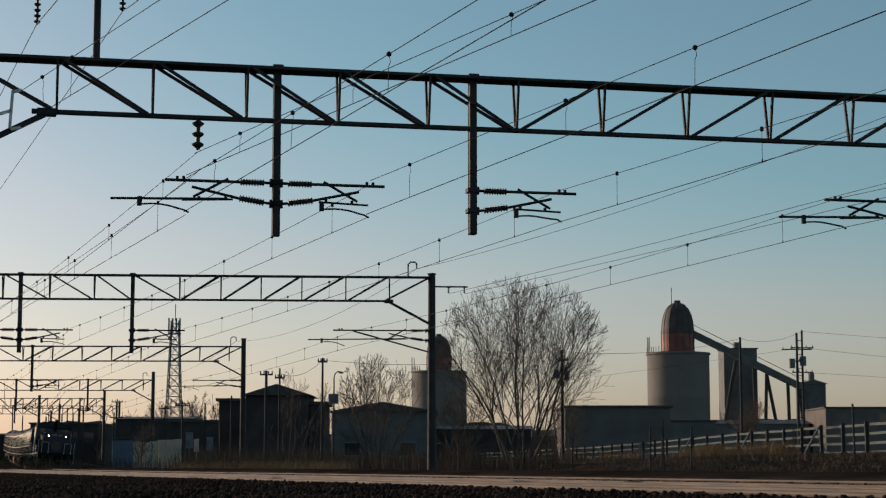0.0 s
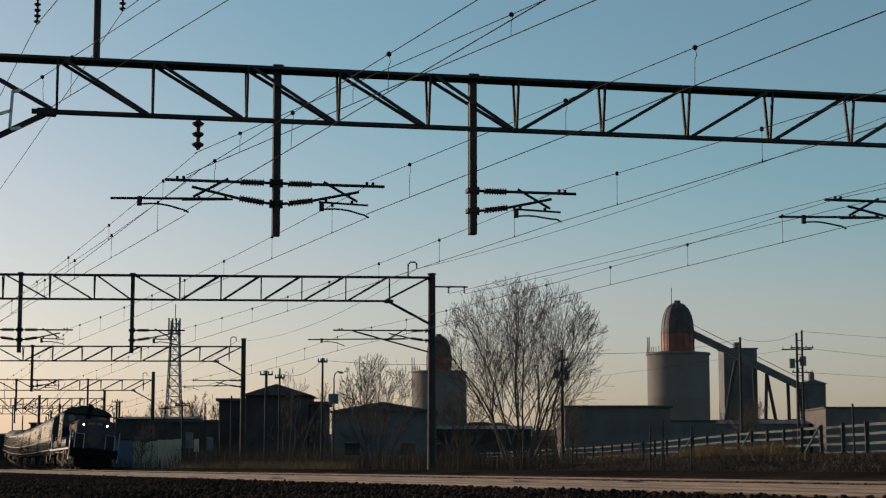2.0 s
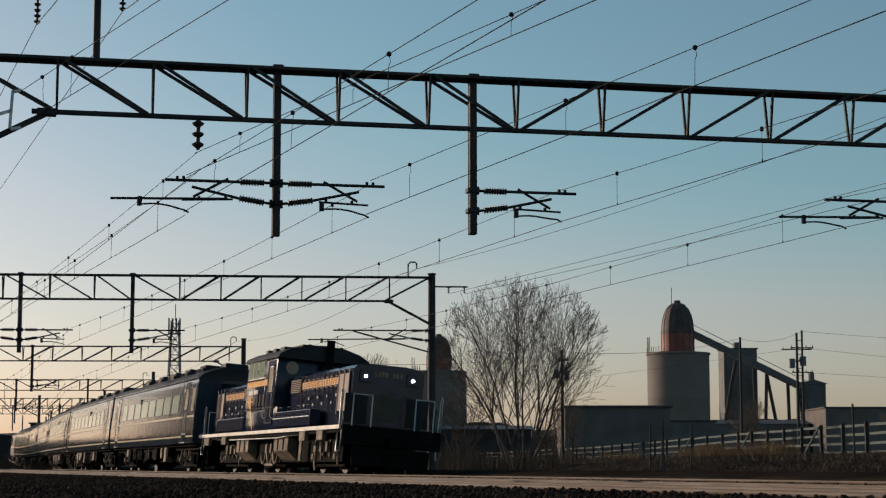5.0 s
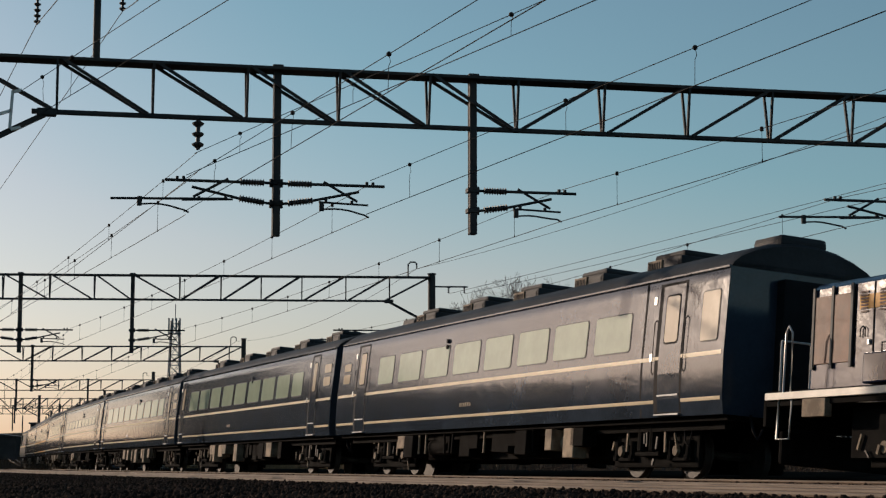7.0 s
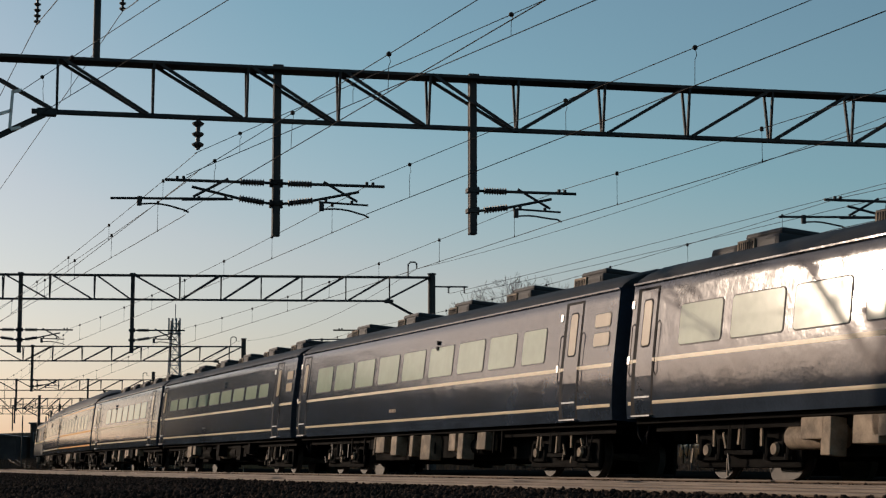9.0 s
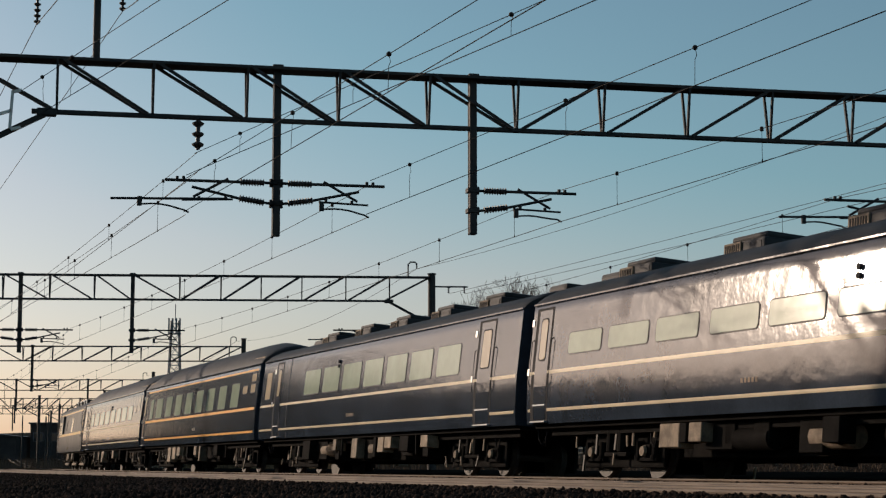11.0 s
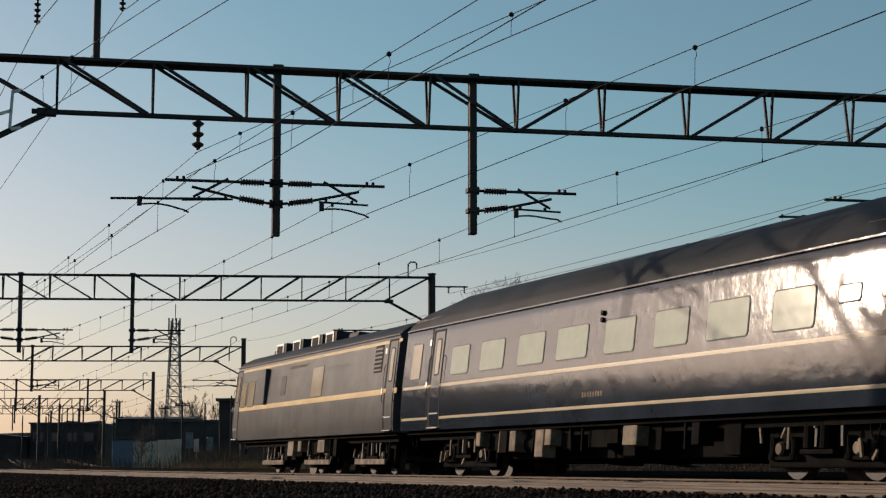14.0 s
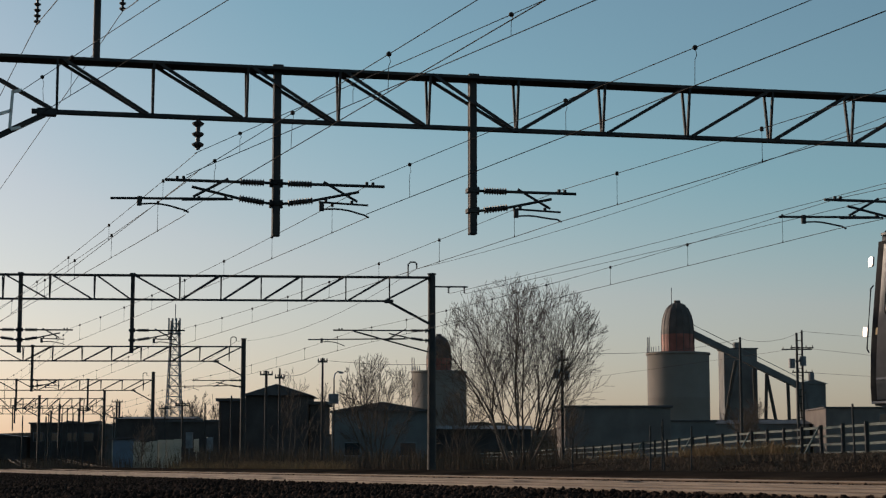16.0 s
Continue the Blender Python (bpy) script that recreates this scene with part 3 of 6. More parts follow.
rng = random.Random(5)
ys = [20 + 1.5 * i for i in range(118)]
prof = [(-8.5, None), (-6.5, -0.25), (-4.5, 0.35), (-3.0, 0.8), (-1.2, 0.95), (0, 1.0), (12, 1.0), (40, 0.8), (80, None)]
v, f = [], []
for y in ys:
    for dx, k in prof:
        x = fence_x(y) + dx * min(1.0, 0.55 + y / 160)
        z = -0.43 if k is None else bank_z(y) * k + rng.uniform(-0.07, 0.07)
        v.append((x, y, z))
n = len(prof)
for i in range(len(ys) - 1):
    for k in range(n - 1):
        f.append((i * n + k, i * n + k + 1, (i + 1) * n + k + 1, (i + 1) * n + k))
tagged(new("embankment", mesh_from("embankment", v, f, SOIL, True)), "low dark earth bank along the fence", "embankment", kind="structure")

fence = thing("fence", pose(0, 0, 0), "pale green four-rail fence with dark posts on the bank", "fence")
yy, posts = 46.0, []
while yy < 180:
    posts.append((fence_x(yy), yy, bank_z(yy)))
    yy += 3.0
for i, (x, y, z) in enumerate(posts):
    bm = bmesh.new()
    lean = rng.uniform(-0.02, 0.02)
    bar(bm, (x, y, z - 0.3), (x + lean, y, z + 1.1), 0.12, 0.11)
    part("post", bm, POLEWOOD, fence)
    if i % 4 == 2:
        bm = bmesh.new()
        bar(bm, (x - 0.75, y - 0.2, z - 0.1), (x - 0.08, y, z + 1.05), 0.07, 0.06)
        part("stay", bm, FENCEMAT, fence, "slanting pale stay")
for (a, b) in zip(posts[:-1], posts[1:]):
    for k in range(4):
        if rng.random() < 0.03:
            continue
        h = 0.1 + 0.3 * k
        bm = bmesh.new()
        bar(bm, (a[0] + 0.06, a[1] + 0.05, a[2] + h + rng.uniform(-0.015, 0.015)), (b[0] + 0.06, b[1] + 0.05, b[2] + h + rng.uniform(-0.015, 0.015)), 0.04, 0.085)
        part("rail", bm, FENCEMAT, fence)


def blades(name, spots, material, label, seed, count, hmin, hmax, spread, category="grass", lean=0.5, width=0.012):
    """Stalks in tufts at the given spots (x, y, z), joined."""
    rng = np.random.default_rng(seed)
    v, f = [], []
    for (x, y, z) in spots:
        for _ in range(count):
            a, b = rng.normal(0, spread, 2)
            h = rng.uniform(hmin, hmax)
            lx, ly = rng.normal(0, lean * h, 2)
            base = Vector((x + a, y + b, z))
            w = width * rng.uniform(0.7, 1.6)
            t = rng.uniform(0, math.pi)
            d = Vector((math.cos(t) * w, math.sin(t) * w, 0))
            e = Vector((-d.y, d.x, 0))
            k = len(v)
            mid = base + Vector((lx * 0.35, ly * 0.35, h * 0.6))
            top = base + Vector((lx, ly, h))
            v += [base - d - e * 0.6, base + d - e * 0.6, base + e, mid - d * 0.7 - e * 0.4, mid + d * 0.7 - e * 0.4, mid + e * 0.7, top]
            f += [(k, k + 1, k + 4, k + 3), (k + 1, k + 2, k + 5, k + 4), (k + 2, k, k + 3, k + 5), (k + 3, k + 4, k + 6), (k + 4, k + 5, k + 6), (k + 5, k + 3, k + 6)]
    ob = new(name, mesh_from(name, v, f, material))
    return tagged(ob, label, category, kind="stuff")


rng = random.Random(8)
spots = []
for _ in range(240):
    y = rng.uniform(46, 105)
    spots.append((fence_x(y) + rng.uniform(-5.5, 1.5) * (0.5 + y / 180), y, bank_z(y) * 0.6))
blades("dead_weeds", spots, WEED, "tangled brown dead weeds on the bank", 1, 22, 0.08, 0.32, 0.45, "weeds")
spots = []
for _ in range(900):
    y = rng.uniform(44, 90)
    k = rng.uniform(-6.2, -0.4)
    spots.append((fence_x(y) + k * min(1.0, 0.55 + y / 160), y, bank_z(y) * float(np.interp(k, [-6.5, -4.5, -3.0, -1.2, 0], [-0.25, 0.35, 0.8, 0.95, 1.0])) - 0.05))
blades("dead_weeds", spots, WEED, "low matted dead weeds on the dark bank", 9, 16, 0.05, 0.2, 0.3, "weeds", 0.7, 0.014)
blades("dry_grass", [(fence_x(y) + rng.uniform(-2.2, 0.3), y, bank_z(y) * 0.85) for y in [66, 67, 69, 71, 73, 74, 76, 78, 80, 82, 84, 97, 99]], GRASS, "tufts of dry straw-coloured grass by the fence", 2, 120, 0.3, 0.75, 0.4)
blades("dry_grass", [(rng.uniform(-14.5, -5.5), rng.uniform(88, 112), -0.3) for _ in range(70)], GRASS, "dry straw grass behind the far track", 3, 60, 0.35, 0.85, 0.5)
blades("dry_grass", [tuple(on_line(rng.uniform(2, 70), rng.uniform(-13.5, -9.2), -0.25)) for _ in range(90)], WEED, "thin dead grass on the ballast edge", 4, 22, 0.06, 0.24, 0.22, width=0.005)
blades("dead_weeds", [(rng.uniform(-16, 9), rng.uniform(98, 135), -0.4) for _ in range(330)], WEED, "brown scrub of dead stalks behind the tracks", 5, 22, 0.6, 2.0, 0.7, "weeds", 0.22)
blades("dead_weeds", [(rng.uniform(-42, -14), rng.uniform(130, 175), -0.4) for _ in range(220)], WEED, "brown scrub of dead stalks by the sidings", 6, 18, 0.5, 1.7, 0.8, "weeds", 0.22)
for (x, y, h) in [(7.6, 61, 1.75), (7.0, 60, 1.5), (7.9, 64, 1.6), (8.1, 58, 1.45), (11.6, 50, 1.9), (4.8, 66, 1.2)]:
    bm = bmesh.new()
    bar(bm, (x, y, -0.3), (x + rng.uniform(-0.06, 0.1), y, h), 0.05, 0.05)
    t = thing("stake", pose(0, 0, 0), "thin dark stake standing in the weeds", "stake", "stakes by the line")
    part("shaft", bm, POLEWOOD, t)


# ---- bare trees ----
def tree(x, y, z, height, spread, stems, seed, label, depth=3, thick=0.13, name="bare_tree", crown=0.5, dense=1.0, fine=0.011):
    """A bare tree: stems fan out from the foot, side branches and twigs fill an egg-shaped crown of the given radius."""
    rng = random.Random(seed)
    segs = [[], []]
    mid, tall = height * crown, height * (1 - crown)

    def room(p, d):
        """How far p may run along d before it leaves the crown."""
        k = 0.0
        while k < height:
            q = p + d * k
            h = tall if q.z > mid else mid * 1.15
            if (q.x * q.x + q.y * q.y) / spread ** 2 + ((q.z - mid) / h) ** 2 > 1.0:
                break
            k += 0.2
        return k

    def limb(p, d, ln, r, lev):
        n = (7, 5, 4, 3)[lev]
        pts = [p]
        for i in range(n):
            d = (d + Vector((rng.gauss(0, 0.10), rng.gauss(0, 0.10), rng.gauss(0.05, 0.06)))).normalized()
            pts.append(pts[-1] + d * (ln / n))
        for i in range(n):
            ra, rb = (max(fine, r * (1 - 0.85 * k / n)) for k in (i, i + 1))
            segs[0 if lev < 1 else 1].append((pts[i], pts[i + 1], ra, rb, (6, 5, 3, 3)[lev]))
        if lev >= depth:
            return
        count = max(2, int((11, 8, 5)[lev] * dense * rng.uniform(0.8, 1.2)))
        for k in range(count):
            at = (0.2, 0.15, 0.2)[lev] + 0.8 * (k + rng.random()) / count
            i = min(n - 1, int(at * n))
            q = pts[i].lerp(pts[i + 1], min(1.0, at * n - i))
            ax = (pts[i + 1] - pts[i]).normalized()
            turn = rng.uniform(0, 2 * math.pi)
            side = ax.cross(Vector((math.cos(turn), math.sin(turn), 0.2)))
            if side.length < 0.05:
                continue
            b = (ax + side.normalized() * rng.uniform(0.55, 1.0) + Vector((0, 0, 0.12))).normalized()
            left = room(q, b) * rng.uniform(0.7, 1.08)
            most = ln * rng.uniform(0.4, 0.62) * (1.15 - 0.5 * at)
            if min(left, most) > 0.15:
                limb(q, b, min(left, most), max(fine, r * (1 - 0.8 * at) * 0.5), lev + 1)

    for k in range(stems):
        a = 2 * math.pi * (k + rng.uniform(-0.3, 0.3)) / stems
        out = spread / height * (rng.uniform(0.25, 1.25) if stems > 1 else 0.1)
        foot = Vector((math.cos(a) * 0.25, math.sin(a) * 0.25, -0.4))
        d = Vector((math.cos(a) * out, math.sin(a) * out, 1)).normalized()
        limb(foot, d, (room(Vector((0, 0, 0.6)), d) + 0.6) * rng.uniform(0.82, 1.0), thick * rng.uniform(0.7, 1.1), 0)
    t = thing(name, pose(x, y, z), label, "tree", "bare trees behind the line")
    for nm, ss in zip(("trunk", "crown"), segs):
        v, f = [], []
        for p, q, r0, r1, n in ss:
            d = (q - p).normalized()
            a = d.cross(Vector((0.3, 0.2, 0.9))).normalized()
            b = d.cross(a)
            i0 = len(v)
            for c, r in ((p, r0), (q, r1)):
                for j in range(n):
                    w = 2 * math.pi * j / n
                    v.append(c + (a * math.cos(w) + b * math.sin(w)) * r)
            f += [(i0 + j, i0 + (j + 1) % n, i0 + n + (j + 1) % n, i0 + n + j) for j in range(n)]
        ob = new(nm, mesh_from(nm, v, f, BARK, True))
        ob.parent = t
    return t


tree(4.6, 105, -0.3, 11.9, 5.7, 11, 11, "large bare multi-stemmed winter tree behind the gantry", 3, 0.10, crown=0.5, fine=0.009)
tree(-5.6, 150, -0.2, 9.9, 3.6, 8, 12, "bare spreading winter tree by the shed", 3, 0.10, crown=0.55, dense=0.8, fine=0.014)
tree(-10.6, 125, -0.2, 7.2, 1.8, 4, 13, "thin bare tree by the dark house", 3, 0.07, dense=0.6)
tree(-8.7, 121, -0.2, 6.2, 1.8, 3, 14, "thin bare sapling in the scrub", 3, 0.05, dense=0.6)
tree(1.2, 112, -0.2, 5.5, 2.2, 5, 15, "low bare bush in the scrub", 2, 0.05)
tree(8.0, 118, 0.2, 5.0, 2.0, 5, 16, "low bare bush by the fence", 2, 0.05)
tree(-22.0, 130, -0.3, 4.2, 1.0, 3, 17, "bare sapling beside the white panels", 2, 0.04)
tree(36, 210, -0.3, 9.0, 3.6, 5, 18, "bare tree in front of the works", 3, 0.12, dense=0.8, fine=0.018)
for i, (x, y, h) in enumerate([(-43, 255, 10.5), (-40, 250, 11), (-37.5, 262, 10.2), (-34, 248, 11), (-31.5, 255, 10), (-47, 262, 8.5), (-29, 250, 9)]):
    tree(x, y, -0.4, h, 3.0, 4, 30 + i, "bare tree in the far grove", 3, 0.12, dense=0.7, fine=0.02)
tree(-32.5, 262, -0.4, 14.4, 1.1, 3, 41, "tall slender bare poplar", 3, 0.13, dense=0.9, fine=0.02)
tree(-50.5, 262, -0.4, 12.4, 1.1, 3, 42, "tall slender bare poplar far off", 3, 0.13, dense=0.9, fine=0.02)


# ---- buildings ----
def building(x0, x1, y0, depth, ztop, wall, roof, label, name="building", ridge=0.0, wins=(), parapet=0.25, across=True):
    """A box building from x0 to x1, its front at y0; ridge: extra height of a gable roof."""
    cx = (x0 + x1) / 2
    b = thing(name, pose(cx, y0, 0), label, "building", "buildings behind the line")
    w = (x1 - x0) / 2
    bm = bmesh.new()
    box(bm, -w, w, 0, depth, -0.5, ztop, 0.03)
    part("wall", bm, wall, b)
    bm = bmesh.new()
    if ridge:
        e = 0.4
        vs = [bm.verts.new(p) for p in ((-w - e, -e, ztop), (w + e, -e, ztop), (0, -e, ztop + ridge), (-w - e, depth + e, ztop), (w + e, depth + e, ztop), (0, depth + e, ztop + ridge))] if across else \
             [bm.verts.new(p) for p in ((-w - e, -e, ztop), (-w - e, depth + e, ztop), (-w - e, depth / 2, ztop + ridge), (w + e, -e, ztop), (w + e, depth + e, ztop), (w + e, depth / 2, ztop + ridge))]
        for a in ((0, 1, 2), (3, 5, 4), (0, 2, 5, 3), (1, 4, 5, 2), (0, 3, 4, 1)):
            bm.faces.new([vs[i] for i in a])
        bmesh.ops.recalc_face_normals(bm, faces=bm.faces)
    else:
        box(bm, -w - 0.25, w + 0.25, -0.25, depth + 0.25, ztop, ztop + parapet, 0.03)
    part("roof", bm, roof, b)
    for wx, wz, ww, wh in wins:
        bm = bmesh.new()
        box(bm, wx - ww / 2 - 0.07, wx + ww / 2 + 0.07, -0.05, 0.03, wz - 0.07, wz + wh + 0.07, 0.01)
        fr = part("window", bm, STEEL, b)
        bm = bmesh.new()
        box(bm, wx - ww / 2, wx + ww / 2, -0.06, 0.02, wz, wz + wh)
        part("pane", bm, GLASSDARK, fr)
    return b


building(-15.6, -10.7, 140, 7, 5.7, DARKCLAD, TILEROOF, "dark gabled wooden house by the line", "house", 0.9)
building(-10.6, -9.4, 141, 6, 5.0, DARKCLAD, TILEROOF, "dark lean-to against the wooden house", "lean_to")
building(-19.0, -15.8, 150, 8, 5.6, DARKCLAD, TILEROOF, "dark two-storey house with a flat roof", "house", 0)
building(-11.0, -0.9, 175, 14, 5.5, GREYCLAD, TILEROOF, "low grey shed with a shallow gable", "shed", 0.95, [(-3, 1.2, 1.5, 1.2), (2.5, 1.2, 1.5, 1.2)])
building(-0.7, 9.0, 182, 12, 3.9, DARKCLAD, TILEROOF, "long low dark shed behind the trees", "shed", 0.5, across=False)
building(13.1, 24.4, 190, 14, 6.35, PALEWALL, TILEROOF, "long pale hall with a dark corrugated roof edge", "hall", 0)
building(24.6, 40.0, 260, 14, 6.6, GREYCLAD, TILEROOF, "dark blue-grey low works building", "works_building", 0)
building(60.5, 84.0, 280, 16, 9.2, PALEWALL, TILEROOF, "pale works office with a row of windows", "office", 0, [(-2.5 + i * 2.1, 7.0, 1.5, 1.3) for i in range(6)])
building(40.0, 60.0, 290, 12, 7.0, GREYCLAD, TILEROOF, "grey works shed beside the silo", "shed", 0.8, across=False)
building(-64.0, -53.5, 275, 12, 6.6, DARKCLAD, TILEROOF, "dark block of workshops in the haze", "workshop", 0, [(-4 + i * 2.6, 4, 1.4, 1.2) for i in range(4)])
building(-74.0, -64.5, 268, 10, 4.6, DARKCLAD, TILEROOF, "low dark goods shed far off", "shed", 0.6)
building(-50.0, -43.0, 268, 10, 6.6, GREYCLAD, TILEROOF, "grey workshop at the far end of the yard", "workshop", 0.5)
building(-42.8, -33.0, 232, 10, 6.3, DARKCLAD, TILEROOF, "dark brown storehouse behind the sidings", "storehouse", 0.4, across=False)
building(-33.0, -24.0, 205, 9, 5.2, DARKCLAD, TILEROOF, "dark brown depot building", "depot", 0)
cabin = building(-27.9, -25.95, 150, 2.4, 2.4, CABIN, TILEROOF, "small blue-grey trackside cabin", "cabin", 0, parapet=0.1)
bm = bmesh.new()
box(bm, -1.03, -0.98, -0.1, 2.3, 0.4, 2.35)
part("side_panel", bm, WHITESHEET, cabin)
wallpan = thing("panel_wall", pose(-22.5, 140, 0), "row of sunlit white panels beside the track", "panel wall")
for i in range(6):
    bm = bmesh.new()
    box(bm, -0.315, 0.315, -0.03, 0.03, -0.4, (2.05, 2.0, 2.1, 2.2, 2.2, 2.25)[i], 0.01)
    ob = part("panel", bm, WHITESHEET, wallpan)
    ob.location = (-1.6 + i * 0.64, 0.06 * math.sin(i * 2.1), 0)
    ob.rotation_euler = (0, 0, radians(-8))
for x, y, w, h, m in [(-19.3, 135, 0.5, 2.7, STEEL), (-18.9, 136, 0.35, 2.2, WHITESHEET), (-17.6, 134, 0.45, 2.3, STEEL), (-20.0, 137, 0.35, 1.6, DARKCLAD)]:
    bm = bmesh.new()
    box(bm, -w / 2, w / 2, -w / 2, w / 2, h * 0.55, h, 0.03)
    box(bm, -0.04, 0.04, -0.04, 0.04, -0.5, h * 0.6)
    t = thing("signal_cabinet", pose(x, y, 0), "small trackside cabinet on a post", "cabinet", "trackside cabinets")
    part("case", bm, m, t)


# ---- silos and works ----
def lathe(bm, prof, n=36):
    """Turn a profile of (r, z) round the z axis."""
    rows = [[bm.verts.new((r * math.cos(2 * math.pi * i / n), r * math.sin(2 * math.pi * i / n), z)) for i in range(n)] for r, z in prof]
    for a, b in zip(rows[:-1], rows[1:]):
        for i in range(n):
            bm.faces.new((a[i], a[(i + 1) % n], b[(i + 1) % n], b[i]))
    bm.faces.new(rows[0][::-1])
    bm.faces.new(rows[-1])


def silo(x, y, r, h, dome_r, dome_h, label):
    s = thing("silo", pose(x, y, 0), label, "silo", "cement silos")
    bm = bmesh.new()
    lathe(bm, [(r, -0.5), (r, h * 0.3), (r * 1.004, h * 0.305), (r, h * 0.31), (r, h * 0.6), (r * 1.004, h * 0.605), (r, h * 0.61), (r, h - 0.3), (r * 1.04, h - 0.25), (r * 1.04, h + 0.1), (r * 0.98, h + 0.15)])
    part("shaft", bm, CONCRETE, s, "weathered concrete drum", smooth=True)
    bm = bmesh.new()
    prof = [(dome_r, h)] + [(dome_r, h + dome_h * 0.38)] + [(dome_r * math.cos(a) ** 0.75, h + dome_h * (0.38 + 0.62 * math.sin(a))) for a in (0.2, 0.45, 0.7, 0.95, 1.2, 1.42)] + [(dome_r * 0.2, h + dome_h + 0.1), (dome_r * 0.2, h + dome_h + 0.5)]
    lathe(bm, prof[:2], 28)
    part("dome_drum", bm, DOMERED, s, "faded red drum under the dome", smooth=True)
    bm = bmesh.new()
    lathe(bm, prof[1:], 28)
    d = part("dome", bm, DOMETOP, s, "dark grey-brown bullet-shaped dome", smooth=True)
    for k in range(14):
        a = 2 * math.pi * k / 14
        pipe("rib", [(dome_r * 1.01 * math.cos(a), dome_r * 1.01 * math.sin(a), h), (dome_r * 1.01 * math.cos(a), dome_r * 1.01 * math.sin(a), h + dome_h * 0.4)] + [(p[0] * 1.015 * math.cos(a), p[0] * 1.015 * math.sin(a), p[1]) for p in prof[3:8]], 0.07, DOMETOP, d, 4)
    for k in range(14):
        a = math.pi * (0.75 + 0.5 * k / 13)
        pipe("railing", [(r * math.cos(a), r * math.sin(a), h), (r * math.cos(a), r * math.sin(a), h + (3.2 if k in (3, 7, 9) else 1.2))], 0.07, STEEL, s, 4)
    pipe("mast", [(-dome_r * 0.35, 0, h + dome_h * 0.9), (-dome_r * 0.35, 0, h + dome_h + 3.0)], 0.07, STEEL, s, 4)
    return s


silo(45.3, 340, 5.95, 21.6, 3.15, 9.8, "tall concrete silo with a faded red dome")
silo(-0.9, 395, 6.1, 21.0, 2.75, 8.0, "second concrete silo with a dark red dome behind the gantry post")
conv = thing("conveyor", pose(0, 0, 0), "long inclined covered conveyor from the silo", "conveyor")
bm = bmesh.new()
bar(bm, (48.0, 343, 26.0), (71.0, 345, 14.9), 1.4, 1.2)
part("gallery", bm, GREYCLAD, conv)
pipe("handrail", [(48.3, 342, 27.5), (71.0, 344, 16.4)], 0.06, STEEL, conv, 4)
for a, b in (((57.2, 345, 20.5), (54.2, 345, 5)), ((60.8, 345, 19), (61.0, 345, -0.4)), ((63.2, 345, 18), (66.5, 345, -0.4)), ((63.2, 345, 18), (62.5, 345, -0.4)), ((67.3, 345, 16.5), (67.6, 345, -0.4)), ((69.5, 345, 15.3), (71, 345, -0.4))):
    pipe("leg", [a, b], 0.35, GREYCLAD, conv, 6)
t = building(55.7, 62.3, 350, 7, 23.2, GREYCLAD, TILEROOF, "tall blue-grey process tower under the conveyor", "process_tower", 0, parapet=0.2)
bm = bmesh.new()
box(bm, -1.0, 0.4, 1, 3, 23.3, 24.6, 0.03)
part("roof_hatch", bm, GREYCLAD, t)
t = building(71.2, 76.2, 352, 5, 16.4, GREYCLAD, GREYCLAD, "small grey hopper tower at the works", "hopper_tower", 0.9)
pipe("duct", [(1.4, -0.3, 12), (3.2, -0.3, 11), (4.0, -0.3, 7)], 0.3, GREYCLAD, t, 6)
pipe("vent_stack", [(0, 1.5, 16.5), (0, 1.5, 18.6)], 0.6, GREYCLAD, t, 8)


# ---- poles, lattice mast and lines ----
def pole(x, y, h, r, label, arms=(), name="utility_pole", extra=()):
    p = thing(name, pose(x, y, 0), label, "utility pole", "poles behind the line")
    bm = bmesh.new()
    tube(bm, (0, 0, -0.5), (0, 0, h), r, r * 0.7, n=10)
    part("shaft", bm, POLEWOOD, p, smooth=True)
    for z, w in arms:
        bm = bmesh.new()
        box(bm, -w, w, -0.05, 0.05, z - 0.05, z + 0.05, 0.008)
        a = part("crossarm", bm, POLEWOOD, p)
        for e in (-w * 0.9, -w * 0.35, w * 0.35, w * 0.9):
            bm = bmesh.new()
            tube(bm, (e, 0, z + 0.05), (e, 0, z + 0.22), 0.045, 0.03, n=7)
            part("pin_insulator", bm, PORCELAIN, a)
    for dx, z, rr, hh in extra:
        bm = bmesh.new()
        tube(bm, (dx, 0, z), (dx, 0, z + hh), rr, n=12)
        part("transformer", bm, STEEL, p, smooth=True)
    return p


pole(7.08, 105, 7.0, 0.11, "dark pole with a small transformer by the tree", [(6.4, 0.35)], extra=[(-0.3, 5.3, 0.2, 0.55), (0.3, 5.25, 0.16, 0.5)])
pole(23.6, 140, 10.3, 0.13, "plain tall dark pole before the works")
pole(30.1, 150, 11.4, 0.14, "tall dark pole with a transformer and crossarms", [(10.0, 1.3), (9.0, 0.6)], extra=[(-0.45, 8.4, 0.28, 0.8), (0.5, 8.6, 0.28, 0.8)])
lad = pole(30.75, 151, 11.7, 0.12, "second tall pole tied by rungs to its neighbour", [(10.2, 1.0), (8.1, 0.9)])
for i in range(14):
    bm = bmesh.new()
    box(bm, -0.55, 0, -0.04, 0.04, 3 + i * 0.6, 3.06 + i * 0.6)
    part("rung", bm, POLEWOOD, lad)
pole(-7.5, 110, 6.85, 0.09, "thin dark pole with a short arm", [(6.6, 0.3)])
lampp = pole(-7.15, 116, 5.9, 0.06, "slim curved street lamp", name="street_lamp")
pipe("lamp_arm", [(0, 0, 5.8), (0.05, 0, 6.15), (0.25, 0, 6.32), (0.45, 0, 6.28)], 0.045, STEEL, lampp, 6)
bm = bmesh.new()
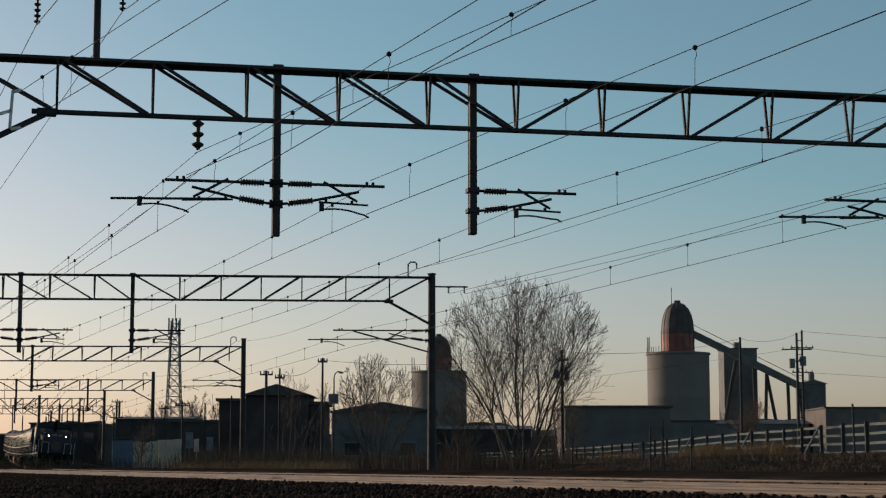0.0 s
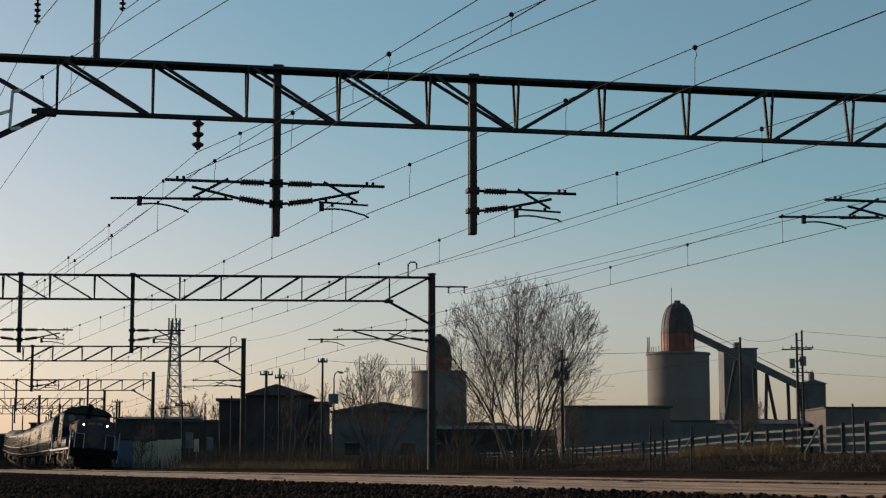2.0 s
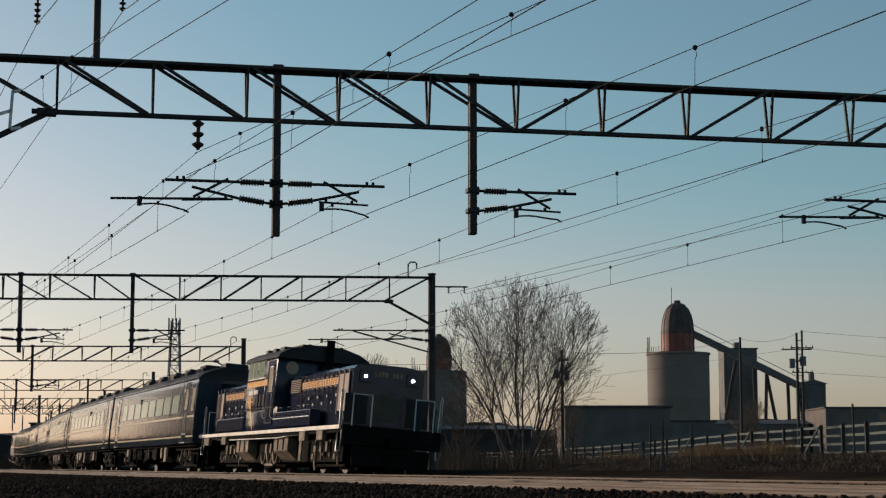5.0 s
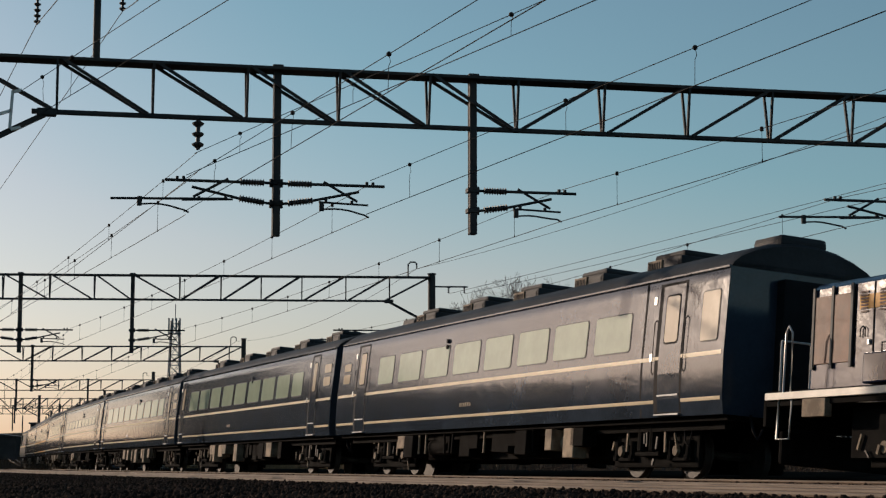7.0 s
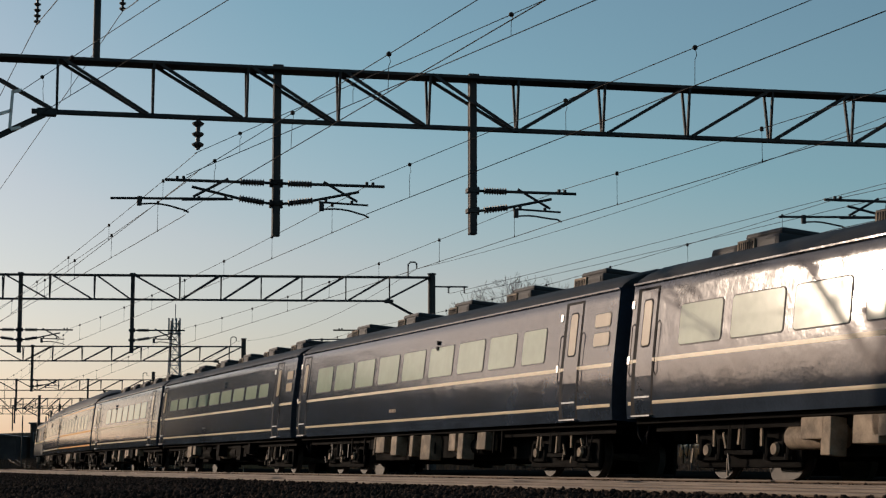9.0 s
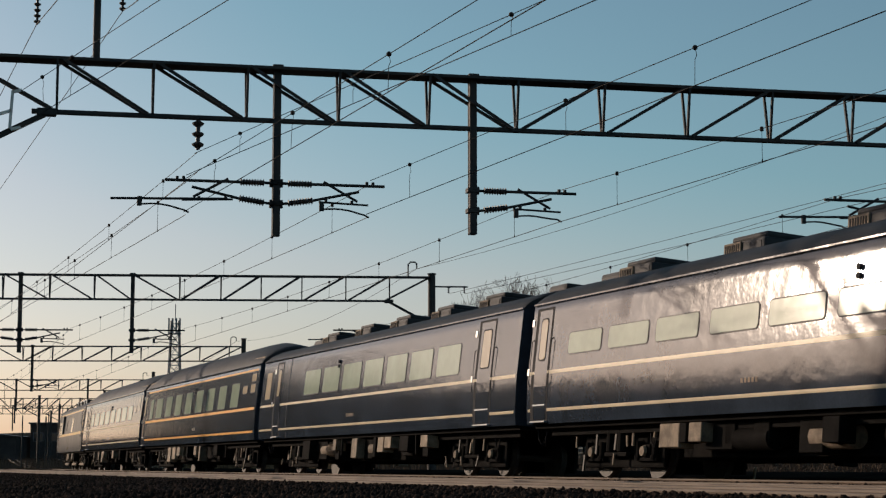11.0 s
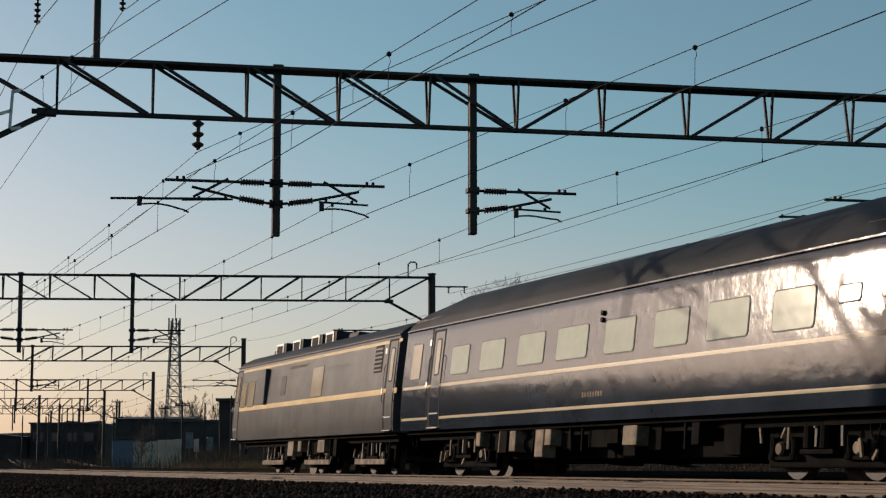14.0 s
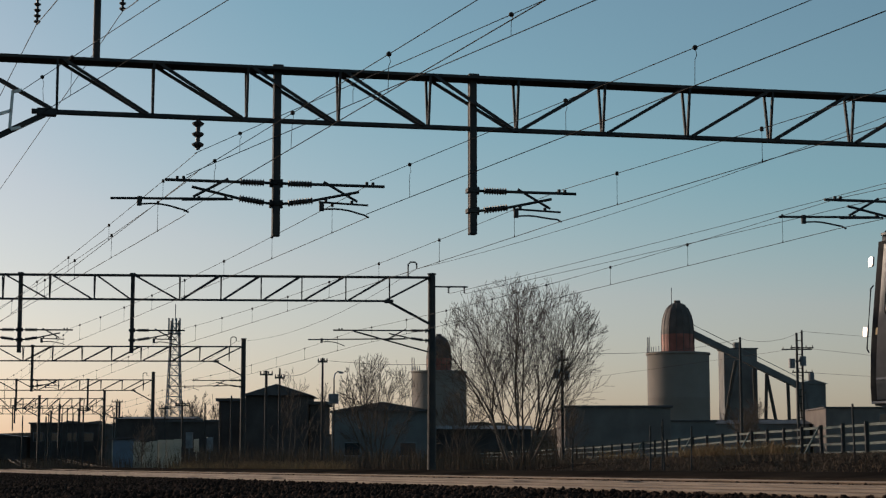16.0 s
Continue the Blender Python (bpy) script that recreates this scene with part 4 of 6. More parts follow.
box(bm, 0.3, 0.62, -0.1, 0.1, 6.18, 6.3, 0.03)
part("lamp_head", bm, STEEL, lampp)
bm = bmesh.new()
box(bm, -0.35, 0.3, -0.2, 0.2, 4.2, 4.85, 0.03)
part("pole_box", bm, STEEL, lampp)
pole(-11.0, 110, 6.05, 0.12, "dark trackside pole with a side arm", [(5.8, 0.4)])
pole(-10.35, 112, 6.3, 0.08, "dark thin pole beside the siding", [(5.7, 0.3)])
rng = random.Random(21)
for x, y, h, lab in [(-35.5, 170, 5.2, 0), (-39.2, 175, 5.0, 0), (-37.2, 168, 5.4, 0), (-33.5, 165, 5.6, 1), (-31.2, 168, 5.2, 0), (-42, 190, 6, 0), (-40, 186, 5.6, 0), (-29.5, 160, 4.8, 1), (-44.5, 200, 6.2, 0), (-46.5, 196, 5.7, 0), (-27.0, 172, 6.0, 1), (-24.3, 165, 6.2, 1), (-21.5, 160, 5.8, 0), (-20.6, 140, 5.2, 1), (-18.2, 145, 5.0, 0), (-34.6, 188, 7.2, 1), (-16.5, 138, 5.6, 0), (-38.6, 182, 6.1, 0), (-36.2, 176, 5.8, 0), (-32.1, 174, 6.4, 0)]:
    pole(x, y, h, 0.09, "dark post among the sidings" if not lab else "dark post with a short crossarm among the sidings", [(h - 0.3, 0.6)] if lab else [], name="siding_post")

mast = thing("lattice_mast", pose(-36.5, 240, 0), "tall tapering steel lattice radio mast", "radio mast")
H = 19.8
for sx in (-1, 1):
    for sy in (-1, 1):
        bm = bmesh.new()
        bar(bm, (sx * 1.25, sy * 1.25, -0.5), (sx * 0.5, sy * 0.5, H), 0.13, 0.13)
        part("leg", bm, STEEL, mast)
for i in range(14):
    z0, z1 = -0.4 + i * H / 14, -0.4 + (i + 1) * H / 14
    w0, w1 = 1.25 - 0.75 * z0 / H, 1.25 - 0.75 * z1 / H
    for s in (-1, 1):
        for a, b in (((-w0, s * w0, z0), (w1, s * w1, z1)), ((w0, s * w0, z0), (-w1, s * w1, z1)), ((s * w0, -w0, z0), (s * w1, w1, z1)), ((s * w0, w0, z0), (s * w1, -w1, z1)), ((-w1, s * w1, z1), (w1, s * w1, z1)), ((s * w1, -w1, z1), (s * w1, w1, z1))):
            bm = bmesh.new()
            bar(bm, a, b, 0.07, 0.07)
            part("brace", bm, STEEL, mast)
bm = bmesh.new()
box(bm, -0.8, 0.8, -0.8, 0.8, H - 1.8, H - 1.7)
for s in (-0.75, -0.25, 0.25, 0.75):
    box(bm, s - 0.1, s + 0.1, -0.8, -0.65, H - 1.9, H + 0.3)
part("antenna_panel", bm, STEEL, mast)
pipe("spike", [(0, 0, H), (0, 0, H + 2.3)], 0.06, STEEL, mast, 5)

feeder([(120, 190, 10.0), (30.75, 151, 11.6), (23.6, 140, 10.2), (7.1, 105.0, 6.9), (-7.5, 110, 6.7), (-10.4, 112, 6.0)], "thin utility line between wooden poles", 0.012, 0.5)
feeder([(110, 200, 8.0), (30.75, 151, 10.2), (-20, 260, 9)], "thin utility line between wooden poles", 0.012, 0.6)
feeder([(110, 175, 7.0), (30.75, 151, 8.1), (60, 290, 9)], "thin utility line between wooden poles", 0.012, 0.6)

# ---- skyline all round ----
rng = random.Random(77)


def skyline(a0, a1, radius, hmin, hmax, name, label, step=0.4):
    """A jagged, deep belt of far woods and roofs, between two bearings in degrees from north."""
    v, f, i = [], [], 0
    a, h = a0, (hmin + hmax) / 2
    while a <= a1:
        if rng.random() < 0.35:
            h = rng.uniform(hmin, hmax)
        hh = h + rng.uniform(-0.5, 0.5)
        for rr, z in ((radius, -0.5), (radius, hh * 0.8), (radius + 6, hh), (radius + 25, hh * 0.9), (radius + 25, -0.5)):
            v.append((rr * math.sin(radians(a)), rr * math.cos(radians(a)), z))
        if i:
            for k in range(4):
                f.append(((i - 1) * 5 + k, i * 5 + k, i * 5 + k + 1, (i - 1) * 5 + k + 1))
        i += 1
        a += step * rng.uniform(0.5, 1.5)
    tagged(new(name, mesh_from(name, v, f, WEED)), label, "backdrop", kind="structure")


# west belt stays out of view: added to darken what the coach sides mirror
skyline(-125, -22, 215, 21.0, 27.0, "backdrop_west", "unseen tall belt of woods, sized for its reflection in the coaches")
skyline(-31, 60, 640, 11, 17, "backdrop_north", "low dark skyline far behind the works")
skyline(60, 240, 400, 7, 12, "backdrop_east", "low dark skyline of woods and roofs")


# ---- the train ----
def speed_s(t):
    """Where the train's nose is along the line at t seconds."""
    return 108.0227 - 19.9647 * t + 0.024375 * t * t + 0.0012745 * t ** 3


def run(t):
    return 108.0227 - speed_s(t)


def side_y(z):
    return float(np.interp(z, [0.98, 1.25, 1.7, 2.0, 3.36], [1.395, 1.43, 1.447, 1.447, 1.392]))


def strip(bm, x0, x1, z0, z1, out, side, cuts=4):
    """A thin skin on the coach's side."""
    rows = []
    for i in range(cuts + 1):
        z = z0 + (z1 - z0) * i / cuts
        y = side * (side_y(z) + out)
        rows.append((bm.verts.new((x0, y, z)), bm.verts.new((x1, y, z))))
    for a, b in zip(rows[:-1], rows[1:]):
        bm.faces.new((a[0], a[1], b[1], b[0]) if side < 0 else (a[1], a[0], b[0], b[1]))


def rounded(bm, x0, x1, z0, z1, rad, out, side, n=4):
    """A round-cornered plate on the coach's side."""
    pts = []
    for cx, cz, a0 in ((x1 - rad, z1 - rad, 0), (x0 + rad, z1 - rad, 90), (x0 + rad, z0 + rad, 180), (x1 - rad, z0 + rad, 270)):
        for i in range(n + 1):
            a = radians(a0 + 90 * i / n)
            pts.append((cx + rad * math.cos(a), cz + rad * math.sin(a)))
    vs = [bm.verts.new((x, side * (side_y(z) + out), z)) for x, z in pts]
    inn = [bm.verts.new((x, side * (side_y(z) + out - 0.03), z)) for x, z in pts]
    bm.faces.new(vs if side > 0 else vs[::-1])
    for i in range(len(vs)):
        j = (i + 1) % len(vs)
        bm.faces.new((vs[i], inn[i], inn[j], vs[j]))


def window(parent, x0, x1, z0, z1, side, pane, rad=0.07, name="window"):
    bm = bmesh.new()
    rounded(bm, x0 - 0.022, x1 + 0.022, z0 - 0.022, z1 + 0.022, rad + 0.02, 0.008, side)
    w = part(name, bm, FRAME, parent)
    bm = bmesh.new()
    rounded(bm, x0, x1, z0, z1, rad, 0.013, side)
    part("pane", bm, pane, w)


def wheelset(parent, x, r=0.44):
    bm = bmesh.new()
    for s in (-1, 1):
        tube(bm, (0, s * 0.50, 0), (0, s * 0.535, 0), r + 0.028, r + 0.02, n=28)
        tube(bm, (0, s * 0.535, 0), (0, s * 0.645, 0), r, r - 0.006, n=28)
        tube(bm, (0, s * 0.645, 0), (0, s * 0.665, 0), r * 0.35, r * 0.3, n=14)
        for k in range(6):
            a = k * math.pi / 3
            tube(bm, (0.22 * math.cos(a), s * 0.64, 0.22 * math.sin(a)), (0.22 * math.cos(a), s * 0.652, 0.22 * math.sin(a)), 0.035, n=8)
    tube(bm, (0, -0.66, 0), (0, 0.66, 0), 0.075, n=10)
    w = part("wheelset", bm, WHEEL, parent, "worn steel wheels on an axle")
    w.location = (x, 0, r)
    w["radius"] = r
    return w


SPIN = []


def bogie(parent, x, base=2.1, seed=0, r=0.44):
    """A coach bogie: side frames, axle boxes, springs, brake gear and two wheelsets."""
    rng = random.Random(seed)
    bm = bmesh.new()
    for s in (-1, 1):
        y0, y1 = s * 0.76, s * 0.84
        box(bm, x - base / 2 - 0.55, x + base / 2 + 0.55, min(y0, y1), max(y0, y1), 0.17, 0.80, 0.04)
        for dx in (-base / 2, base / 2):
            box(bm, x + dx - 0.15, x + dx + 0.15, s * 0.83 - 0.1, s * 0.83 + 0.14, 0.32, 0.58, 0.03)
            for e in (-0.3, 0.3):
                tube(bm, (x + dx + e, s * 0.88, 0.38), (x + dx + e, s * 0.88, 0.64), 0.075, n=10)
                tube(bm, (x + dx + e, s * 0.88, 0.30), (x + dx + e, s * 0.88, 0.38), 0.1, n=10)
            bar(bm, (x + dx - 0.42, s * 0.88, 0.31), (x + dx + 0.42, s * 0.88, 0.31), 0.1, 0.05)
        for e in (-0.22, 0.22):
            tube(bm, (x + e, s * 0.95, 0.45), (x + e, s * 0.95, 0.95), 0.12, n=12)
        box(bm, x - 0.45, x + 0.45, s * 0.93 - 0.08, s * 0.93 + 0.08, 0.36, 0.44, 0.02)
    box(bm, x - 0.25, x + 0.25, -1.0, 1.0, 0.78, 0.98, 0.03)
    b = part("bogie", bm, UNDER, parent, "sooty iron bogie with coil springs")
    for s in (-1, 1):
        for dx in (-base / 2, base / 2):
            bm = bmesh.new()
            tube(bm, (x + dx, s * 0.96, 0.45), (x + dx, s * 1.01, 0.45), 0.11, 0.09, n=12)
            part("axle_box_cover", bm, BOXTAN, b)
        for e in (-0.75, 0.02, 0.72):
            bm = bmesh.new()
            bar(bm, (x + e, s * 1.02, 0.50 + rng.uniform(-0.1, 0.05)), (x + e + rng.uniform(-0.05, 0.05), s * 1.02, 0.92), 0.03, 0.06)
            part("hanger", bm, WHEEL if rng.random() < 0.5 else BOXTAN, b)
        for _ in range(5):
            e, z = rng.uniform(-base / 2 - 0.6, base / 2 + 0.6), rng.uniform(0.3, 0.9)
            bm = bmesh.new()
            bar(bm, (x + e, s * 1.04, z), (x + e + rng.uniform(-0.12, 0.12), s * 1.04, z - rng.uniform(0.08, 0.3)), 0.03, rng.uniform(0.025, 0.06))
            part("brake_rod", bm, rng.choice((BOXTAN, WHEEL, BOXTAN)), b)
        pipe("air_hose", [(x + base / 2 + 0.3, s * 1.02, 0.95), (x + base / 2 + 0.42, s * 1.04, 0.6), (x + base / 2 + 0.55, s * 1.04, 0.5), (x + base / 2 + 0.65, s * 1.02, 0.92)], 0.014, BLACK, b)
    for dx in (-base / 2, base / 2):
        SPIN.append(wheelset(b, x + dx, r))
    return b


def roof_unit(parent, x, length, w=0.70, z0=3.70, z1=4.12, grille=True):
    """A stepped cooling unit with sloping shoulders; a ribbed grille fills the rear part of each side."""
    bm = bmesh.new()
    box(bm, x - length / 2, x + length / 2, -w, w, z0, z1 - 0.12, 0.05)
    a, b = length * 0.44, w * 0.86
    box(bm, x - a, x + a, -b, b, z1 - 0.13, z1, 0.06)
    box(bm, x + length * 0.42, x + length * 0.58, -w * 0.7, w * 0.7, z0, z1 - 0.22, 0.05)
    u = part("roof_unit", bm, ROOF, parent, "grimy rooftop cooling unit")
    if not grille:
        return
    for s in (-1, 1):
        bm = bmesh.new()
        g0, g1 = x - length * 0.46, x - length * 0.04
        box(bm, g0, g1, s * (w + 0.012) - 0.02, s * (w + 0.012) + 0.02, z0 + 0.05, z1 - 0.14, 0.008)
        g = part("grille", bm, BOXTAN, u, "dusty ribbed grille")
        for k in range(7):
            bm = bmesh.new()
            xx = g0 + 0.05 + k * (g1 - g0 - 0.1) / 6.5
            box(bm, xx, xx + 0.035, s * (w + 0.034) - 0.004, s * (w + 0.034) + 0.004, z0 + 0.09, z1 - 0.18)
            part("slot", bm, BLACK, g)
        bm = bmesh.new()
        box(bm, x + length * 0.14, x + length * 0.44, s * (w + 0.004) - 0.006, s * (w + 0.004) + 0.006, z0 + 0.08, z1 - 0.18, 0.004)
        part("cover", bm, ROOF, u)


def roof_intake(parent, x, length, w=0.62, z0=3.70, z1=4.16):
    """A dark roof box with a bright-framed opening in each side."""
    bm = bmesh.new()
    box(bm, x - length / 2, x + length / 2, -w, w, z0, z1, 0.04)
    u = part("roof_intake", bm, ROOF, parent, "dark rooftop intake box")
    for s in (-1, 1):
        # pale plate carries the sunlight on the frame, black plate the shade inside
        bm = bmesh.new()
        box(bm, x - length * 0.5, x + length * 0.3, s * (w + 0.01) - 0.02, s * (w + 0.01) + 0.02, z0 + 0.06, z1 - 0.02, 0.01)
        fr = part("opening_frame", bm, BRIGHT, u, "frame round the opening in a pale sunlit tone")
        bm = bmesh.new()
        box(bm, x - length * 0.42, x + length * 0.22, s * (w + 0.032) - 0.004, s * (w + 0.032) + 0.004, z0 + 0.12, z1 - 0.08, 0.004)
        part("opening", bm, BLACK, fr)


def coach(L, spec, paint, name="passenger_coach", label="", seed=0):
    """A coach, its front coupling plane at x = L/2. Offsets in spec run back from that plane."""
    rng = random.Random(seed)
    c = thing(name, pose(0, 0, 0), label, "railway coach", "coaches of the train")
    half = L / 2
    f, r = half - 0.28, -half + 0.28
    X = lambda o: half - o
    # shell
    bm = bmesh.new()
    prof = [(0, 0.98)] + [(side_y(z), z) for z in (0.98, 1.1, 1.25, 1.45, 1.7, 2.0, 2.3, 2.6, 2.9, 3.15, 3.36)] + [(1.37, 3.40), (1.30, 3.47)]
    ring = [(-y, z) for y, z in prof] + [(y, z) for y, z in prof[::-1]]
    n = 26
    xs = [r + (f - r) * i / n for i in range(n + 1)]
    grid = [[bm.verts.new((x, y, z)) for y, z in ring] for x in xs]
    for a, b in zip(grid[:-1], grid[1:]):
        for k in range(len(ring) - 1):
            bm.faces.new((a[k], b[k], b[k + 1], a[k + 1]))
    bm.faces.new(grid[0])
    bm.faces.new(grid[-1][::-1])
    body = part("body", bm, paint, c, smooth=True)
    # roof with lowered, rounded ends
    bm = bmesh.new()
    arc = [(1.385, 3.385), (1.33, 3.48), (1.2, 3.60), (0.95, 3.74), (0.6, 3.86), (0.25, 3.92), (0, 3.93)]
    high = spec.get("high", 0.0)
    arc = arc[:-1] + [(-y, z) for y, z in arc[::-1]]
    xs = [r + 0.0, r + 0.06, r + 0.2] + [r + 0.2 + (f - r - 0.4) * i / 12 for i in range(1, 12)] + [f - 0.2, f - 0.06, f]
    grid = []
    for x in xs:
        e = min(x - r, f - x)
        k = 0.86 if e < 0.01 else 0.95 if e < 0.1 else 1.0
        lift = high if e > 0.35 else 0.5 * high
        grid.append([bm.verts.new((x, y, 3.385 + (z - 3.385) * k * (1 + lift))) for y, z in arc])
    for a, b in zip(grid[:-1], grid[1:]):
        for j in range(len(arc) - 1):
            bm.faces.new((a[j], a[j + 1], b[j + 1], b[j]))
    bm.faces.new(grid[0][::-1])
    bm.faces.new(grid[-1])
    part("roof", bm, ROOF, c, "sooty grey roof", smooth=True)
    for s in (-1, 1):
        bm = bmesh.new()
        box(bm, r, f, s * 1.40 - 0.02, s * 1.40 + 0.02, 3.365, 3.405, 0.006)
        part("gutter", bm, paint, c)
        for z0, z1, lo, hi in spec["stripes"]:
            bm = bmesh.new()
            strip(bm, X(hi), X(lo), z0, z1, 0.004, s, 2)
            part("stripe", bm, spec.get("stripe", CREAM), c, "painted waist stripe")
        for o0, o1 in spec["windows"]:
            window(c, X(o1), X(o0), spec.get("wz", (2.19, 2.87))[0], spec.get("wz", (2.19, 2.87))[1], s, PANE)
        for o0, o1, z0, z1 in spec.get("small", []):
            window(c, X(o1), X(o0), z0, z1, s, WARMPANE, 0.05)
        for o0, o1 in spec.get("doors", []):
            # black margin, wider at the rear, stands for shade in the door recess
            bm = bmesh.new()
            strip(bm, X(o1) - 0.14, X(o0) + 0.06, 1.02, 3.29, 0.005, s, 10)
            d0 = part("door", bm, BLACK, c, "folding side door in a black margin for its shaded recess")
            bm = bmesh.new()
            strip(bm, X(o1), X(o0), 1.06, 3.24, 0.009, s, 10)
            part("leaf", bm, paint, d0)
            bm = bmesh.new()
            rounded(bm, X(o1) + 0.13, X(o0) - 0.13, 2.22, 3.08, 0.08, 0.014, s)
            part("rim", bm, BLACK, d0)
            bm = bmesh.new()
            rounded(bm, X(o1) + 0.16, X(o0) - 0.16, 2.25, 3.05, 0.07, 0.018, s)
            part("pane", bm, WARMPANE, d0)
            for h in (X(o1) - 0.19, X(o0) + 0.14):
                pts = [(h, s * side_y(1.72), 1.72), (h, s * (side_y(1.8) + 0.035), 1.77), (h, s * (side_y(2.5) + 0.035), 2.62), (h, s * side_y(2.66), 2.67)]
                pipe("handrail", pts, 0.011, BLACK, d0)
            bm = bmesh.new()
            box(bm, X(o1) - 0.05, X(o0) + 0.05, s * 1.42 - 0.05, s * 1.42 + 0.05, 1.0, 1.03, 0.005)
            box(bm, X(o1) + 0.02, X(o0) - 0.02, s * 1.455 - 0.005, s * 1.455 + 0.005, 1.33, 1.36)
            part("step", bm, STEEL, d0)
            bm = bmesh.new()
            for z in (1.95, 2.95):
                rounded(bm, X(o1) - 0.34, X(o1) - 0.24, z, z + 0.14, 0.02, 0.012, s, 2)
            part("placard", bm, BRIGHT, d0, "small pale plates beside the door")
        for o in spec.get("seams", []):
            bm = bmesh.new()
            strip(bm, X(o) - 0.03, X(o) + 0.03, 0.99, 3.36, 0.005, s, 6)
            part("seam", bm, BLACK, c)
        for o, z in spec.get("lamps", []):
            bm = bmesh.new()
            tube(bm, (X(o), s * side_y(z), z), (X(o), s * (side_y(z) + 0.05), z), 0.05, n=10)
            tube(bm, (X(o), s * side_y(z), z - 0.13), (X(o), s * (side_y(z) + 0.05), z - 0.13), 0.05, n=10)
            part("marker_lamp", bm, BLACK, c)
        for o, z, w, h in spec.get("marks", []):
            # illegible lettering as a row of short bars
            k = max(2, int(w / 0.11))
            bm = bmesh.new()
            for i in range(k):
                xx = X(o) - i * w / k
                strip(bm, xx - w / k * 0.62, xx, z, z + h * rng.uniform(0.8, 1.0), 0.006, s, 1)
            part("lettering", bm, BOXTAN, c, "small pale lettering")
        if "louvre" in spec:
            o0, o1 = spec["louvre"]
            bm = bmesh.new()
            rounded(bm, X(o1), X(o0), 2.5, 3.2, 0.03, 0.006, s)
            lv = part("louvre", bm, BLACK, c, "engine room louvre")
            for k in range(6):
                bm = bmesh.new()
                z = 2.54 + k * 0.108
                strip(bm, X(o1) + 0.05, X(o0) - 0.05, z, z + 0.05, 0.02, s, 1)
                part("slat", bm, paint, lv)
            bm = bmesh.new()
            h = X(spec["hatch"])
            box(bm, h - 0.22, h + 0.22, s * 1.45 - 0.09, s * 1.45 + 0.09, 2.06, 3.16, 0.02)
            part("hatch_box", bm, paint, c, "narrow projecting hatch box")
            bm = bmesh.new()
            rounded(bm, X(11.2), X(10.65), 2.25, 2.85, 0.05, 0.008, s)
            part("hatch", bm, ROOF, c)
    # roof units
    for o, ln in spec.get("units", []):
        roof_unit(c, X(o), ln)
    for o, ln in spec.get("intakes", []):
        roof_intake(c, X(o), ln)
    for o in spec.get("vents", []):
        bm = bmesh.new()
        box(bm, X(o) - 0.45, X(o) + 0.45, -0.45, 0.45, 3.80, 4.05, 0.09)
        part("roof_vent", bm, ROOF, c)
    if high:
        for s in (-1, 1):
            for o, ln in ((1.2, 1.7), (20.0, 1.7)):
                bm = bmesh.new()
                box(bm, X(o) - ln / 2, X(o) + ln / 2, s * 1.13 - 0.14, s * 1.13 + 0.14, 3.42, 3.66, 0.03)
                rv = part("roof_shoulder", bm, BOXTAN, c, "roof shoulder with intake slots")
                for k in range(3):
                    bm = bmesh.new()
                    xx = X(o) - 0.4 + k * 0.3
                    box(bm, xx, xx + 0.2, s * 1.272 - 0.006, s * 1.272 + 0.006, 3.5, 3.6)
                    part("slot", bm, BLACK, rv)
    # gangway bellows and ends
    for e, sgn in ((f, 1), (r, -1)):
        bm = bmesh.new()
        box(bm, min(e, e + sgn * 0.25), max(e, e + sgn * 0.25), -0.52, 0.52, 1.0, 3.25, 0.03)
        part("gangway", bm, BLACK, c, "black gangway bellows")
        bm = bmesh.new()
        box(bm, min(e, e + sgn * 0.30), max(e, e + sgn * 0.30), -0.15, 0.15, 0.72, 0.98, 0.02)
        part("coupler", bm, UNDER, c)
        for y in (-0.9, 0.9):
            pts = [(e + sgn * 0.02, y, 1.0), (e + sgn * 0.12, y, 0.75), (e + sgn * 0.2, y * 0.95, 0.6), (e + sgn * 0.27, y * 0.9, 0.78)]
            pipe("hose", pts, 0.025, BLACK, c)
    # underframe, with a dark core added below the floor
    bm = bmesh.new()
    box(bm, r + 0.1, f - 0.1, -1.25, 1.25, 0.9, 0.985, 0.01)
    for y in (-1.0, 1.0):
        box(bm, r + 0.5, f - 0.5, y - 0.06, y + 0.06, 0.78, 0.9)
    # dark core added to stand for the shade between the bogies
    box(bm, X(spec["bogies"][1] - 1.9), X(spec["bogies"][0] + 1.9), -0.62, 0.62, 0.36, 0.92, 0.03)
    part("underframe_and_shade_core", bm, UNDER, c)
    for o in spec.get("trucks", spec["bogies"]):
        bg = bogie(c, X(o), spec.get("base", 2.1), seed=seed * 10 + int(o))
        if spec.get("beam"):
            for s in (-1, 1):
                bm = bmesh.new()
                box(bm, X(o) - 1.25, X(o) + 1.25, s * 1.04 - 0.03, s * 1.04 + 0.03, 0.22, 0.36, 0.012)
                part("side_beam", bm, BOXTAN, bg, "dusty tan side beam")
